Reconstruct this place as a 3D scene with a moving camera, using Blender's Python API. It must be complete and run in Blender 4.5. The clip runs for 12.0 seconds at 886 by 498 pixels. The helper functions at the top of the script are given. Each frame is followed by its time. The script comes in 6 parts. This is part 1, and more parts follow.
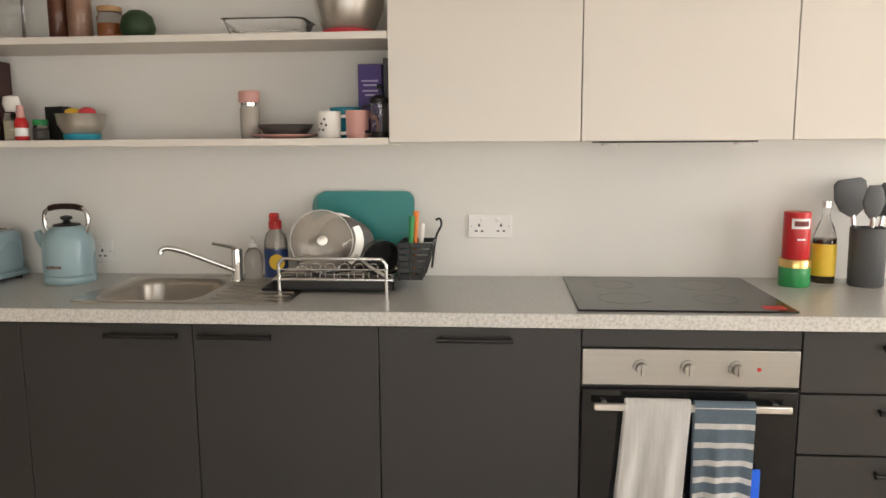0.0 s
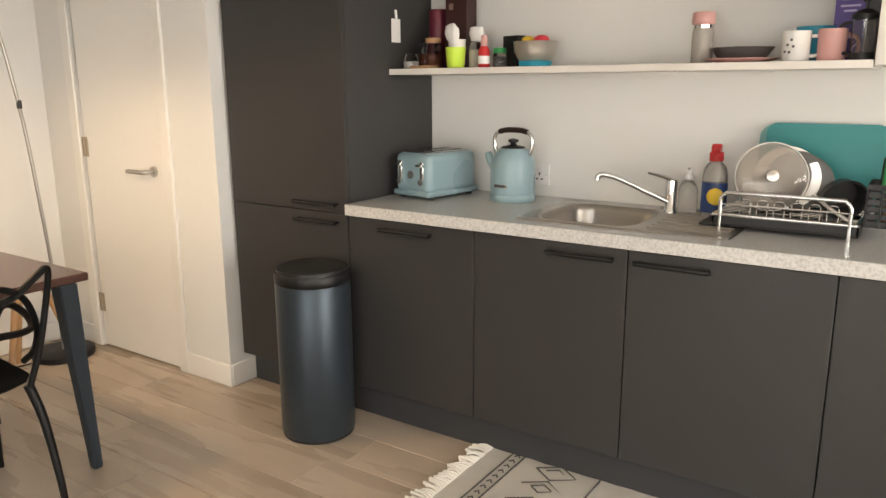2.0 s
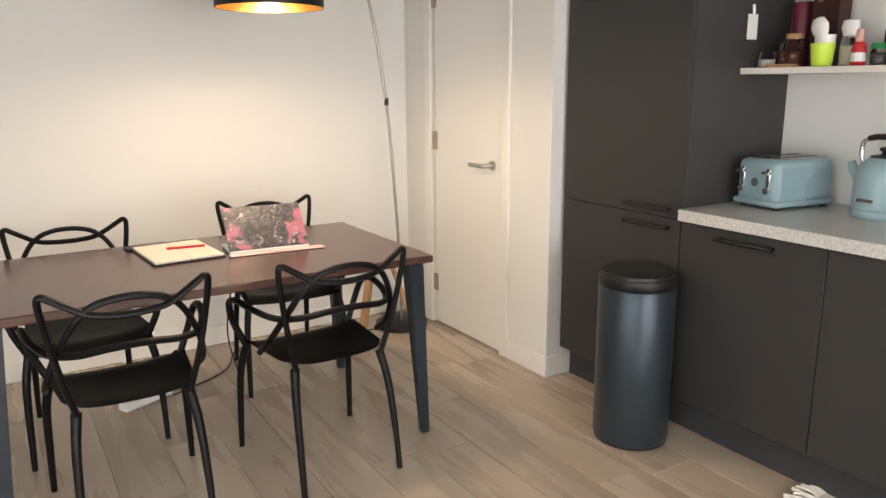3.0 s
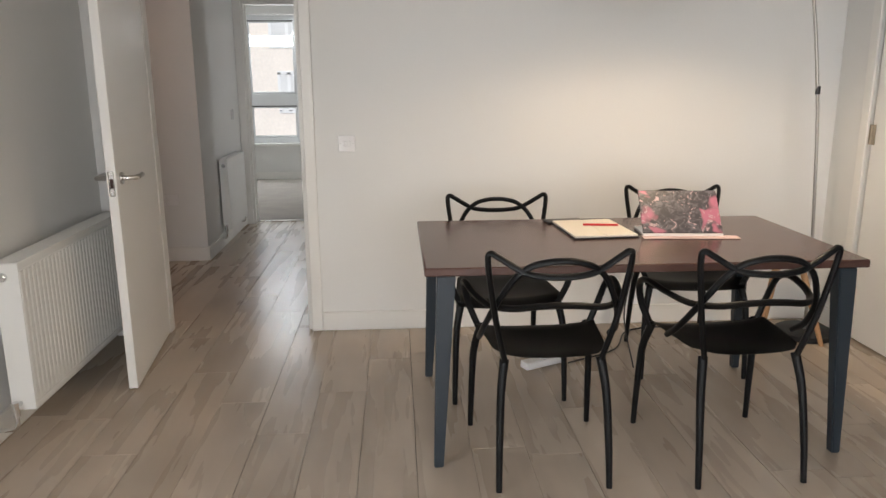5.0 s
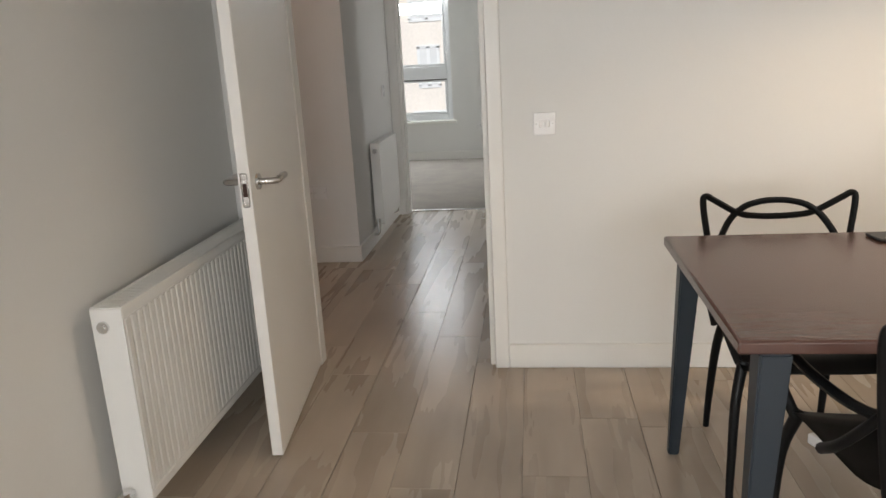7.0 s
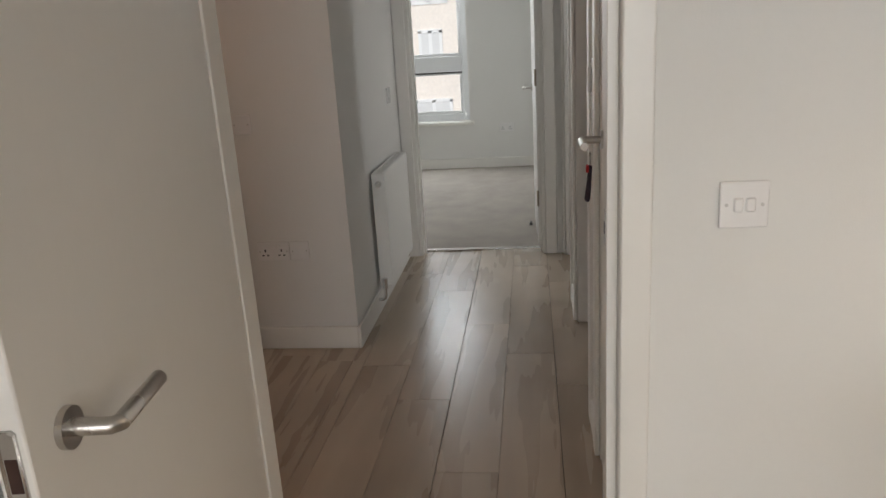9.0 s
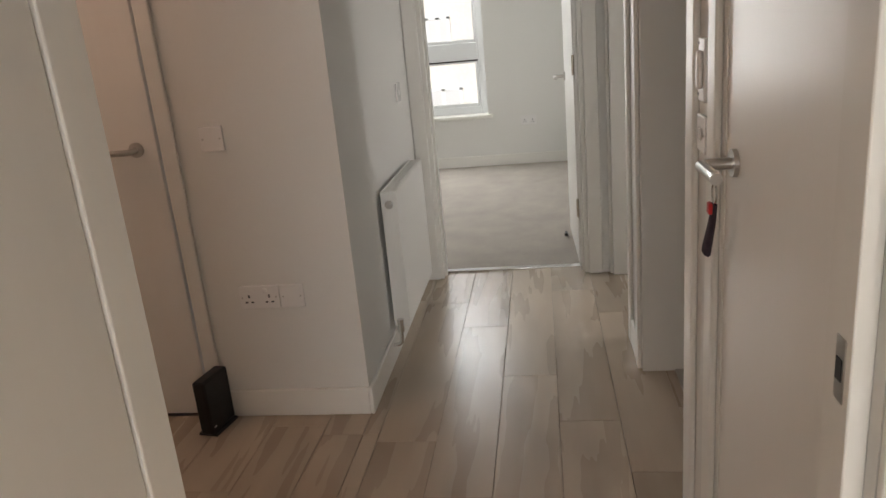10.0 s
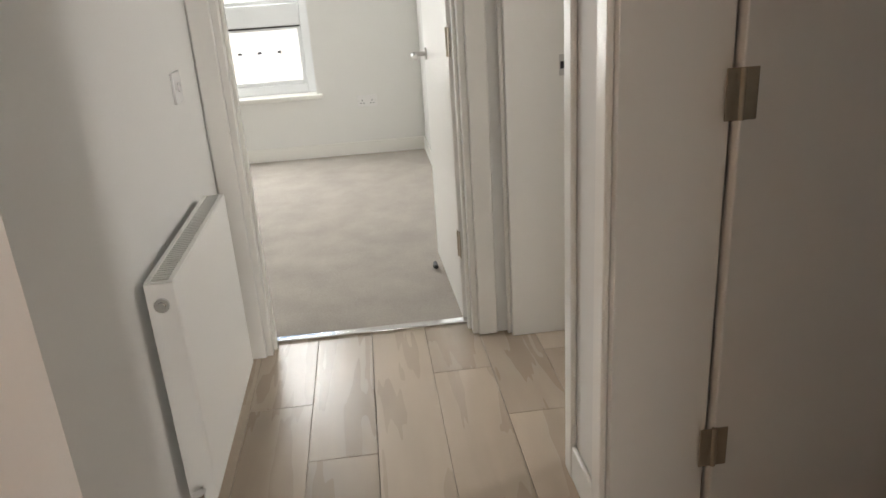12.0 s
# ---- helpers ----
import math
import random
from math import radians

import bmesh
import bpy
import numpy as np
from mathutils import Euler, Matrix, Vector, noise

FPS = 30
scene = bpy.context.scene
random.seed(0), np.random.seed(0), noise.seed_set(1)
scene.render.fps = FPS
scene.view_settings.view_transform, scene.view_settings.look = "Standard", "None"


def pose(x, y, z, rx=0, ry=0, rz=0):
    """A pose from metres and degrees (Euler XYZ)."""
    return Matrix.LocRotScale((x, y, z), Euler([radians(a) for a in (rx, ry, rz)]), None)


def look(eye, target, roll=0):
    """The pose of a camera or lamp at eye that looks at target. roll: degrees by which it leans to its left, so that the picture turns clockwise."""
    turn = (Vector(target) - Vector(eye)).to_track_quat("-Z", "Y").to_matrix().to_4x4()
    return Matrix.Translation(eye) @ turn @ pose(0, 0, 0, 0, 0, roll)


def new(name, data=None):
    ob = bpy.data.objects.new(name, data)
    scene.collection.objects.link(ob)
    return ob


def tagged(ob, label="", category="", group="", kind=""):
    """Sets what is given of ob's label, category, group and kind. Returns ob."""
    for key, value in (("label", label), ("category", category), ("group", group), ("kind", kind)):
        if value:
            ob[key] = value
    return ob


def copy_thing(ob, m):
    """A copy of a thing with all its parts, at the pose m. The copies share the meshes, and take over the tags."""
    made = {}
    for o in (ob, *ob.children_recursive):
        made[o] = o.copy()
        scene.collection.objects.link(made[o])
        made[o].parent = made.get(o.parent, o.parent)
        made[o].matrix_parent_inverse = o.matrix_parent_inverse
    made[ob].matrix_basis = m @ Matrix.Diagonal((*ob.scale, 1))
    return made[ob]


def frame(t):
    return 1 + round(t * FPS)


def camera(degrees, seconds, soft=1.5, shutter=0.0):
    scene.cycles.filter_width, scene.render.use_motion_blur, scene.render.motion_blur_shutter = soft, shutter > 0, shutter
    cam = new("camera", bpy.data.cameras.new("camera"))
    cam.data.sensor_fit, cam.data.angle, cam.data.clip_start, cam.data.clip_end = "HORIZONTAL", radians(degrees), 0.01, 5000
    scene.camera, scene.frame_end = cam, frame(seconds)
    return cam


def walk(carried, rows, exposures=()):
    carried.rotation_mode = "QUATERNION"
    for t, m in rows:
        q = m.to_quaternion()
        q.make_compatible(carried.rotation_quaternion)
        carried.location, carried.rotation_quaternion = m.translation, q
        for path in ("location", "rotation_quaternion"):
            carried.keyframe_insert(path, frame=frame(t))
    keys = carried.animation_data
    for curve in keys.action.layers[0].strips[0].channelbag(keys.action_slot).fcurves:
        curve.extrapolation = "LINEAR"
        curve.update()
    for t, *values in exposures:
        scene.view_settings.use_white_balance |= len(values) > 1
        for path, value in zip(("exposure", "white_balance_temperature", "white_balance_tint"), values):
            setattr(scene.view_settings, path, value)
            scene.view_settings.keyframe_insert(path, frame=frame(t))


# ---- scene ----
cam = camera(62.1, 12.0, soft=1.5)
PATH = [
    (0, (0.391, -0.224, 1.433), (0.238, 1.749, 1.144), -0.4),
    (0.5, (0.363, -0.231, 1.428), (-0.005, 1.707, 1.098), -0.0),
    (1, (0.354, -0.228, 1.422), (-0.253, 1.641, 1.047), -0.0),
    (1.5, (0.286, -0.217, 1.391), (-0.54, 1.558, 0.98), 0.4),
    (1.6, (0.287, -0.207, 1.389), (-0.6, 1.536, 0.97), 0.2),
    (2, (0.204, -0.238, 1.384), (-0.885, 1.382, 0.947), -0.3),
    (2.5, (0.162, -0.259, 1.393), (-1.233, 1.104, 0.95), -0.6),
    (3, (0.151, -0.292, 1.401), (-1.505, 0.739, 0.959), -0.4),
    (3.2, (0.16, -0.296, 1.431), (-1.563, 0.619, 0.987), -1.3),
    (4.8, (0.172, -0.479, 1.378), (-1.763, -0.241, 0.93), -0.3),
    (5, (0.159, -0.497, 1.372), (-1.785, -0.377, 0.918), -0.3),
    (5.5, (0.062, -0.604, 1.366), (-1.881, -0.7, 0.902), -0.8),
    (6, (-0.111, -0.673, 1.333), (-2.042, -0.856, 0.842), -1.4),
    (6.5, (-0.444, -0.728, 1.334), (-2.365, -0.954, 0.823), -1.1),
    (7, (-0.833, -0.81, 1.325), (-2.749, -1.056, 0.81), -3.1),
    (7.2, (-0.988, -0.856, 1.340), (-2.903, -1.096, 0.812), -3.6),
    (8.8, (-2.240, -1.121, 1.346), (-4.146, -1.360, 0.791), -3.85),
    (9, (-2.390, -1.146, 1.366), (-4.296, -1.394, 0.812), -3.5),
    (9.5, (-2.785, -1.208, 1.340), (-4.683, -1.487, 0.778), -4.1),
    (10, (-3.115, -1.292, 1.350), (-5.007, -1.573, 0.768), -5.3),
    (10.5, (-3.44, -1.313, 1.395), (-5.325, -1.614, 0.798), -3.6),
    (11, (-3.735, -1.367, 1.383), (-5.631, -1.557, 0.776), -3.8),
    (11.5, (-4.079, -1.411, 1.355), (-5.967, -1.416, 0.695), -4.3),
    (12, (-4.404, -1.425, 1.332), (-6.266, -1.255, 0.621), -3.8),
]
walk(cam, [(t, look(eye, target, roll)) for t, eye, target, roll in PATH],
     [(0.0, -0.40, 7300, 11), (0.7, -0.25, 7000, 10), (1.5, -0.2, 7500, 11), (2.0, 0.05, 7300, 11), (2.5, 0.12, 7000, 10), (3.2, -0.05, 6600, 10), (4.8, -0.3, 6400, 10), (6.0, -0.25, 6500, 10), (7.2, -0.25, 6500, 9),
      (8.8, -0.35, 6500, 9), (9.5, -0.2, 6800, 10), (10.5, 0.3, 6900, 11), (11.0, 0.4, 6900, 11), (11.5, 0.5, 6900, 11), (12.0, 0.5, 6900, 10)])

# ---- light ----
world = bpy.data.worlds.new("sky")
scene.world = world
world.use_nodes = True
wn = world.node_tree.nodes
sky = wn.new("ShaderNodeTexSky")
sky.sky_type = "NISHITA"
sky.sun_disc = False
sky.sun_elevation = radians(44)
sky.sun_rotation = radians(119)
world.node_tree.links.new(sky.outputs[0], wn["Background"].inputs[0])
wn["Background"].inputs[1].default_value = 0.15


def lamp(name, kind, m, energy, color, **more):
    data = bpy.data.lights.new(name, kind)
    data.energy, data.color = energy, color
    ob = new(name, data)
    ob.matrix_world = m
    if kind == "AREA":
        data.shape, data.size, data.size_y = "RECTANGLE", more["size"], more["size_y"]
    elif kind == "SUN":
        data.angle = radians(more["angle"])
    else:
        data.shadow_soft_size = more["size"]
        if kind == "SPOT":
            data.spot_size, data.spot_blend = radians(more["spread"]), more["blend"]
    return ob


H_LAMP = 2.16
lamp("sun", "SUN", look((0.9, -0.5, 1.0), (0, 0, 0)), 5.0, (1.0, 0.95, 0.88), angle=10)
# daylight: unseen living-room window, bedroom window; south and side-room lamps are added fill
lamp("window_light_living", "AREA", look((4.66, 0.25, 1.35), (2.66, 0.25, 0.35)), 155, (0.97, 0.985, 1.0), size=3.5, size_y=1.9)
lamp("fill_light_south", "AREA", look((0.6, -2.24, 1.2), (0.6, -0.24, -0.2)), 72, (0.97, 0.985, 1.0), size=3.4, size_y=2.0)
lamp("window_light_bedroom", "AREA", look((-10.30, -2.95, 1.35), (-8.3, -2.75, 0.5)), 40, (0.92, 0.97, 1.0), size=0.62, size_y=1.6)
lamp("window_light_bedroom_top", "AREA", look((-10.28, -2.12, 1.98), (-8.3, -2.12, 1.0)), 16, (0.92, 0.97, 1.0), size=0.72, size_y=0.40)
# two fill lamps added to brighten the hall openings
lamp("fill_light_side_room", "AREA", look((-5.45, 1.32, 1.5), (-5.45, 0, 1.2)), 0.3, (0.97, 0.98, 1.0), size=0.65, size_y=1.1)
lamp("fill_light_far_room", "AREA", look((-6.55, 1.32, 1.5), (-6.55, 0, 1.2)), 16, (0.97, 0.98, 1.0), size=0.55, size_y=1.1)
# unseen warm hall lamp, assumed from the side the router's shadow falls
lamp("hall_assumed_bulb", "POINT", pose(-4.75, -3.40, H_LAMP), 7.0, (1.0, 0.68, 0.54), size=0.08)
lamp("pendant_bulb", "SPOT", pose(-2.70, 0.71, 1.716), 40, (1.0, 0.76, 0.50), size=0.045, spread=176, blend=0.6)


# ---- materials ----
def mat(name, color, rough=0.5, metal=0.0, grain=0.0, grain_scale=60.0, stain=0.0, stain_scale=2.0, bump=0.0, bump_scale=200.0,
        stretch=(1, 1, 1), spec=0.5, trans=0.0, ior=1.45, emit=None, piece=0.0, emit_strength=1.0):
    m = bpy.data.materials.new(name)
    m.use_nodes = True
    nt = m.node_tree
    n, l = nt.nodes, nt.links
    b = n["Principled BSDF"]
    b.inputs["Roughness"].default_value = rough
    b.inputs["Metallic"].default_value = metal
    b.inputs["Specular IOR Level"].default_value = spec
    b.inputs["Transmission Weight"].default_value = trans
    b.inputs["IOR"].default_value = ior
    rgb = n.new("ShaderNodeRGB")
    rgb.outputs[0].default_value = (*color, 1)
    out = rgb.outputs[0]
    co = n.new("ShaderNodeTexCoord")
    mp = n.new("ShaderNodeMapping")
    mp.inputs["Scale"].default_value = stretch
    l.new(co.outputs["Object"], mp.inputs[0])

    def vary(out, fac, lo, hi):
        r = n.new("ShaderNodeMapRange")
        r.inputs["To Min"].default_value, r.inputs["To Max"].default_value = lo, hi
        l.new(fac, r.inputs["Value"])
        mx = n.new("ShaderNodeVectorMath")
        mx.operation = "SCALE"
        l.new(out, mx.inputs[0])
        l.new(r.outputs[0], mx.inputs["Scale"])
        return mx.outputs[0]

    def noise_tex(scale, detail=4):
        t = n.new("ShaderNodeTexNoise")
        t.inputs["Scale"].default_value, t.inputs["Detail"].default_value = scale, detail
        l.new(mp.outputs[0], t.inputs["Vector"])
        return t.outputs["Fac"]
    if grain:
        out = vary(out, noise_tex(grain_scale), 1 - grain, 1 + grain)
    if stain:
        f = noise_tex(stain_scale, 3)
        out = vary(out, f, 1 - stain, 1 + stain)
        r = n.new("ShaderNodeMapRange")
        r.inputs["To Min"].default_value, r.inputs["To Max"].default_value = rough * 0.85, min(1, rough * 1.15)
        l.new(f, r.inputs["Value"])
        l.new(r.outputs[0], b.inputs["Roughness"])
    if piece:
        oi = n.new("ShaderNodeObjectInfo")
        out = vary(out, oi.outputs["Random"], 1 - piece, 1 + piece)
    l.new(out, b.inputs["Base Color"])
    if bump:
        bp = n.new("ShaderNodeBump")
        bp.inputs["Strength"].default_value, bp.inputs["Distance"].default_value = bump, 0.002
        l.new(noise_tex(bump_scale, 3), bp.inputs["Height"])
        l.new(bp.outputs[0], b.inputs["Normal"])
    if emit:
        b.inputs["Emission Color"].default_value = (*emit, 1)
        b.inputs["Emission Strength"].default_value = emit_strength
    return m


def oak():
    """Grey-brown laminate oak: long streaks, cathedral figure and dark patches, each board different."""
    m = mat("floor_oak", (0.30, 0.235, 0.18), rough=0.30, spec=0.5)
    nt = m.node_tree
    n, l = nt.nodes, nt.links
    b = n["Principled BSDF"]
    co, oi = n.new("ShaderNodeTexCoord"), n.new("ShaderNodeObjectInfo")
    off = n.new("ShaderNodeVectorMath")
    off.operation = "MULTIPLY_ADD"
    off.inputs[1].default_value = (1, 1, 1)
    cmb = n.new("ShaderNodeCombineXYZ")
    for k, f in ((0, 37.0), (1, 53.0), (2, 71.0)):
        mu = n.new("ShaderNodeMath")
        mu.operation = "MULTIPLY"
        mu.inputs[1].default_value = f
        l.new(oi.outputs["Random"], mu.inputs[0])
        l.new(mu.outputs[0], cmb.inputs[k])
    l.new(co.outputs["Object"], off.inputs[0])
    l.new(cmb.outputs[0], off.inputs[2])

    def tex(scale3, scale, detail, dist=0.0):
        mp = n.new("ShaderNodeMapping")
        mp.inputs["Scale"].default_value = scale3
        l.new(off.outputs[0], mp.inputs[0])
        t = n.new("ShaderNodeTexNoise")
        t.inputs["Scale"].default_value, t.inputs["Detail"].default_value, t.inputs["Distortion"].default_value = scale, detail, dist
        l.new(mp.outputs[0], t.inputs["Vector"])
        return t.outputs["Fac"]

    fine, mid, big = tex((0.5, 8, 1), 4, 3, 0.0), tex((0.55, 5.0, 1), 2.0, 3, 0.15), tex((1.0, 2.6, 1), 1.3, 2, 0.15)
    ramp = n.new("ShaderNodeValToRGB")
    els = ramp.color_ramp.elements
    els[0].position, els[0].color = 0.24, (0.330, 0.267, 0.207, 1)
    els[1].position, els[1].color = 0.64, (0.580, 0.486, 0.390, 1)
    e = els.new(0.43)
    e.color = (0.450, 0.368, 0.290, 1)
    add = n.new("ShaderNodeMath")
    add.operation = "MULTIPLY_ADD"
    add.inputs[1].default_value = 0.24
    l.new(mid, add.inputs[0])
    a2 = n.new("ShaderNodeMath")
    a2.operation = "MULTIPLY_ADD"
    a2.inputs[1].default_value = 0.48
    l.new(big, a2.inputs[0])
    a3 = n.new("ShaderNodeMath")
    a3.operation = "MULTIPLY_ADD"
    a3.inputs[1].default_value = 0.04
    l.new(fine, a3.inputs[0])
    a4 = n.new("ShaderNodeMath")
    a4.operation = "MULTIPLY"
    a4.inputs[1].default_value = 0.09
    l.new(oi.outputs["Random"], a4.inputs[0])
    l.new(a4.outputs[0], a3.inputs[2])
    l.new(a3.outputs[0], a2.inputs[2])
    l.new(a2.outputs[0], add.inputs[2])
    l.new(add.outputs[0], ramp.inputs[0])
    l.new(ramp.outputs[0], b.inputs["Base Color"])
    rr = n.new("ShaderNodeMapRange")
    rr.inputs["To Min"].default_value, rr.inputs["To Max"].default_value = 0.26, 0.29
    l.new(mid, rr.inputs["Value"])
    l.new(rr.outputs[0], b.inputs["Roughness"])
    bp = n.new("ShaderNodeBump")
    bp.inputs["Strength"].default_value, bp.inputs["Distance"].default_value = 0.006, 0.002
    l.new(fine, bp.inputs["Height"])
    l.new(bp.outputs[0], b.inputs["Normal"])
    return m


def speckle(name, base, dark, light, rough):
    """Speckled stone-look laminate."""
    m = mat(name, base, rough=rough)
    n, l = m.node_tree.nodes, m.node_tree.links
    co = n.new("ShaderNodeTexCoord")
    v = n.new("ShaderNodeTexVoronoi")
    v.inputs["Scale"].default_value = 420
    t = n.new("ShaderNodeTexNoise")
    t.inputs["Scale"].default_value, t.inputs["Detail"].default_value = 110, 4
    for x in (v, t):
        l.new(co.outputs["Object"], x.inputs["Vector"])
    r = n.new("ShaderNodeValToRGB")
    els = r.color_ramp.elements
    els[0].position, els[0].color = 0.35, (*dark, 1)
    els[1].position, els[1].color = 0.62, (*light, 1)
    els.new(0.48).color = (*base, 1)
    l.new(t.outputs["Fac"], r.inputs[0])
    mx = n.new("ShaderNodeMix")
    mx.data_type = "RGBA"
    mx.inputs["Factor"].default_value = 0.25
    l.new(r.outputs[0], mx.inputs["A"])
    bw = n.new("ShaderNodeRGBToBW")
    l.new(v.outputs["Color"], bw.inputs[0])
    r2 = n.new("ShaderNodeValToRGB")
    r2.color_ramp.elements[0].color, r2.color_ramp.elements[1].color = (*dark, 1), (*light, 1)
    l.new(bw.outputs[0], r2.inputs[0])
    l.new(r2.outputs[0], mx.inputs["B"])
    l.new(mx.outputs["Result"], n["Principled BSDF"].inputs["Base Color"])
    return m


def glass(name, tint=(1, 1, 1), rough=0.02):
    m = mat(name, tint, rough=rough, trans=1.0, ior=1.45)
    return m


WALL = mat("wall_paint", (0.76, 0.75, 0.725), rough=0.75, grain=0.012, grain_scale=90, stain=0.02, stain_scale=1.3, bump=0.12, bump_scale=260, spec=0.3)
CEIL = mat("ceiling_paint", (0.80, 0.79, 0.76), rough=0.85, grain=0.01, stain=0.01, bump=0.1, bump_scale=200)
TRIM = mat("white_gloss_paint", (0.80, 0.78, 0.74), rough=0.32, grain=0.01, stain=0.015, bump=0.05, bump_scale=60)
DOORW = mat("white_door_paint", (0.82, 0.80, 0.765), rough=0.30, grain=0.01, stain=0.01, stain_scale=3, bump=0.08, bump_scale=40, stretch=(1, 1, 0.2))
OAK = oak()
GAP = mat("plank_gap", (0.11, 0.085, 0.065), rough=0.8, stain=0.1)
CARPET = mat("beige_carpet", (0.40, 0.362, 0.325), rough=1.0, grain=0.24, grain_scale=150, stain=0.22, stain_scale=5, bump=0.9, bump_scale=240, spec=0.1)
FRONT = mat("graphite_matt_front", (0.036, 0.0345, 0.034), rough=0.42, spec=0.45, grain=0.03, grain_scale=120, stain=0.05, stain_scale=1.5, bump=0.04, bump_scale=300)
CARC = mat("graphite_carcass", (0.045, 0.043, 0.043), rough=0.55, grain=0.04, stain=0.05)
KICK = mat("graphite_plinth", (0.040, 0.041, 0.044), rough=0.5, grain=0.04, stain=0.06)
CREAM = mat("cashmere_matt_front", (0.69, 0.655, 0.61), rough=0.42, grain=0.01, stain=0.015, bump=0.03)
SHELF = mat("cashmere_shelf", (0.72, 0.68, 0.63), rough=0.45, grain=0.015, stain=0.02)
TOP = speckle("grey_stone_laminate", (0.46, 0.46, 0.45), (0.42, 0.42, 0.415), (0.49, 0.49, 0.48), 0.26)
EDGE = speckle("pale_stone_edge", (0.56, 0.55, 0.53), (0.42, 0.41, 0.39), (0.66, 0.65, 0.63), 0.4)
STEEL = mat("brushed_steel", (0.66, 0.64, 0.61), rough=0.36, metal=1.0, grain=0.05, grain_scale=40, stretch=(1, 40, 40), stain=0.05)
CHROME = mat("chrome", (0.75, 0.75, 0.75), rough=0.10, metal=1.0, stain=0.03)
SATIN = mat("satin_nickel", (0.55, 0.53, 0.51), rough=0.28, metal=1.0, stain=0.04)
BLACK = mat("black_plastic", (0.014, 0.014, 0.015), rough=0.38, grain=0.06, stain=0.08)
BLACKM = mat("matt_black_metal", (0.006, 0.006, 0.007), rough=0.45, metal=0.0, grain=0.05, stain=0.06)
CHAIRM = mat("black_polypropylene", (0.0045, 0.0045, 0.005), rough=0.42, spec=0.28, grain=0.05, stain=0.08, bump=0.03)
HOBG = mat("black_ceramic_glass", (0.008, 0.008, 0.009), rough=0.13, stain=0.1, stain_scale=6)
OVENG = mat("black_oven_glass", (0.010, 0.010, 0.011), rough=0.09, stain=0.05)
WHITEP = mat("white_plastic", (0.82, 0.805, 0.795), rough=0.24, stain=0.02)
RADW = mat("radiator_enamel", (0.80, 0.79, 0.76), rough=0.36, grain=0.01)
DARKW = mat("dark_walnut_top", (0.092, 0.047, 0.037), rough=0.22, grain=0.22, grain_scale=9, stretch=(14, 1, 1), stain=0.12, stain_scale=3, bump=0.05, bump_scale=40)
TLEG = mat("slate_blue_leg", (0.020, 0.028, 0.037), rough=0.42, stain=0.05)
BLUE = mat("powder_blue_enamel", (0.265, 0.385, 0.425), rough=0.28, stain=0.03)
BINM = mat("blue_black_steel", (0.045, 0.060, 0.075), rough=0.34, metal=0.55, grain=0.03, stain=0.05)
TEAL = mat("teal_plastic", (0.02, 0.235, 0.235), rough=0.42, grain=0.03, stain=0.04)
WHITEC = mat("white_ceramic", (0.80, 0.78, 0.75), rough=0.18, stain=0.02)
GLASS = glass("clear_glass")
RUGM = mat("cream_cotton", (0.86, 0.83, 0.78), rough=1.0, grain=0.12, grain_scale=220, stain=0.06, bump=0.3, bump_scale=260, spec=0.1)
RUGD = mat("charcoal_yarn", (0.11, 0.105, 0.10), rough=1.0, grain=0.2, grain_scale=200, bump=0.7)
WOODL = mat("oak_leg", (0.42, 0.24, 0.12), rough=0.5, grain=0.15, grain_scale=20, stretch=(1, 1, 0.1), stain=0.06)
PAPER = mat("cream_paper", (0.82, 0.76, 0.66), rough=0.8, grain=0.02, stain=0.02)
RED = mat("red_plastic", (0.55, 0.025, 0.03), rough=0.35, stain=0.04)
GREEN = mat("green_plastic", (0.02, 0.26, 0.08), rough=0.35, stain=0.04)
YELLOW = mat("yellow_label", (0.75, 0.50, 0.05), rough=0.45, stain=0.04)
NAVY = mat("navy_label", (0.02, 0.05, 0.16), rough=0.4, stain=0.04)
PURPLE = mat("purple_card", (0.06, 0.03, 0.20), rough=0.45, grain=0.03, stain=0.04)
MAROON = mat("maroon_tin", (0.12, 0.015, 0.03), rough=0.35, stain=0.05)
BROWN = mat("dark_brown_card", (0.045, 0.014, 0.012), rough=0.4, stain=0.05)
LIME = mat("lime_plastic", (0.62, 0.85, 0.10), rough=0.35, stain=0.03)
PINK = mat("blush_pink", (0.66, 0.36, 0.33), rough=0.4, stain=0.03)
AQUA = mat("turquoise_silicone", (0.01, 0.30, 0.42), rough=0.4, stain=0.03)
CORAL = mat("coral_silicone", (0.62, 0.05, 0.07), rough=0.4, stain=0.03)
GREYC = mat("charcoal_ceramic", (0.10, 0.095, 0.09), rough=0.3, stain=0.05)
UTENS = mat("grey_silicone", (0.085, 0.088, 0.095), rough=0.5, stain=0.05)
LEAFG = mat("dark_green_skin", (0.015, 0.04, 0.012), rough=0.5, grain=0.3, grain_scale=60, bump=0.5, bump_scale=90)
PASTA = mat("dried_pasta", (0.50, 0.17, 0.05), rough=0.7, grain=0.4, grain_scale=70, stain=0.2, stain_scale=15)
SPICE = mat("brown_spice", (0.20, 0.06, 0.03), rough=0.8, grain=0.4, grain_scale=90)
GOLD = mat("brass_lining", (0.80, 0.55, 0.22), rough=0.30, metal=1.0, stain=0.05)
BULB = mat("warm_bulb", (1, 0.8, 0.5), rough=0.4, emit=(1.0, 0.74, 0.44), emit_strength=20)
SOAP = mat("soap_bottle", (0.80, 0.78, 0.75), rough=0.15, trans=0.8)
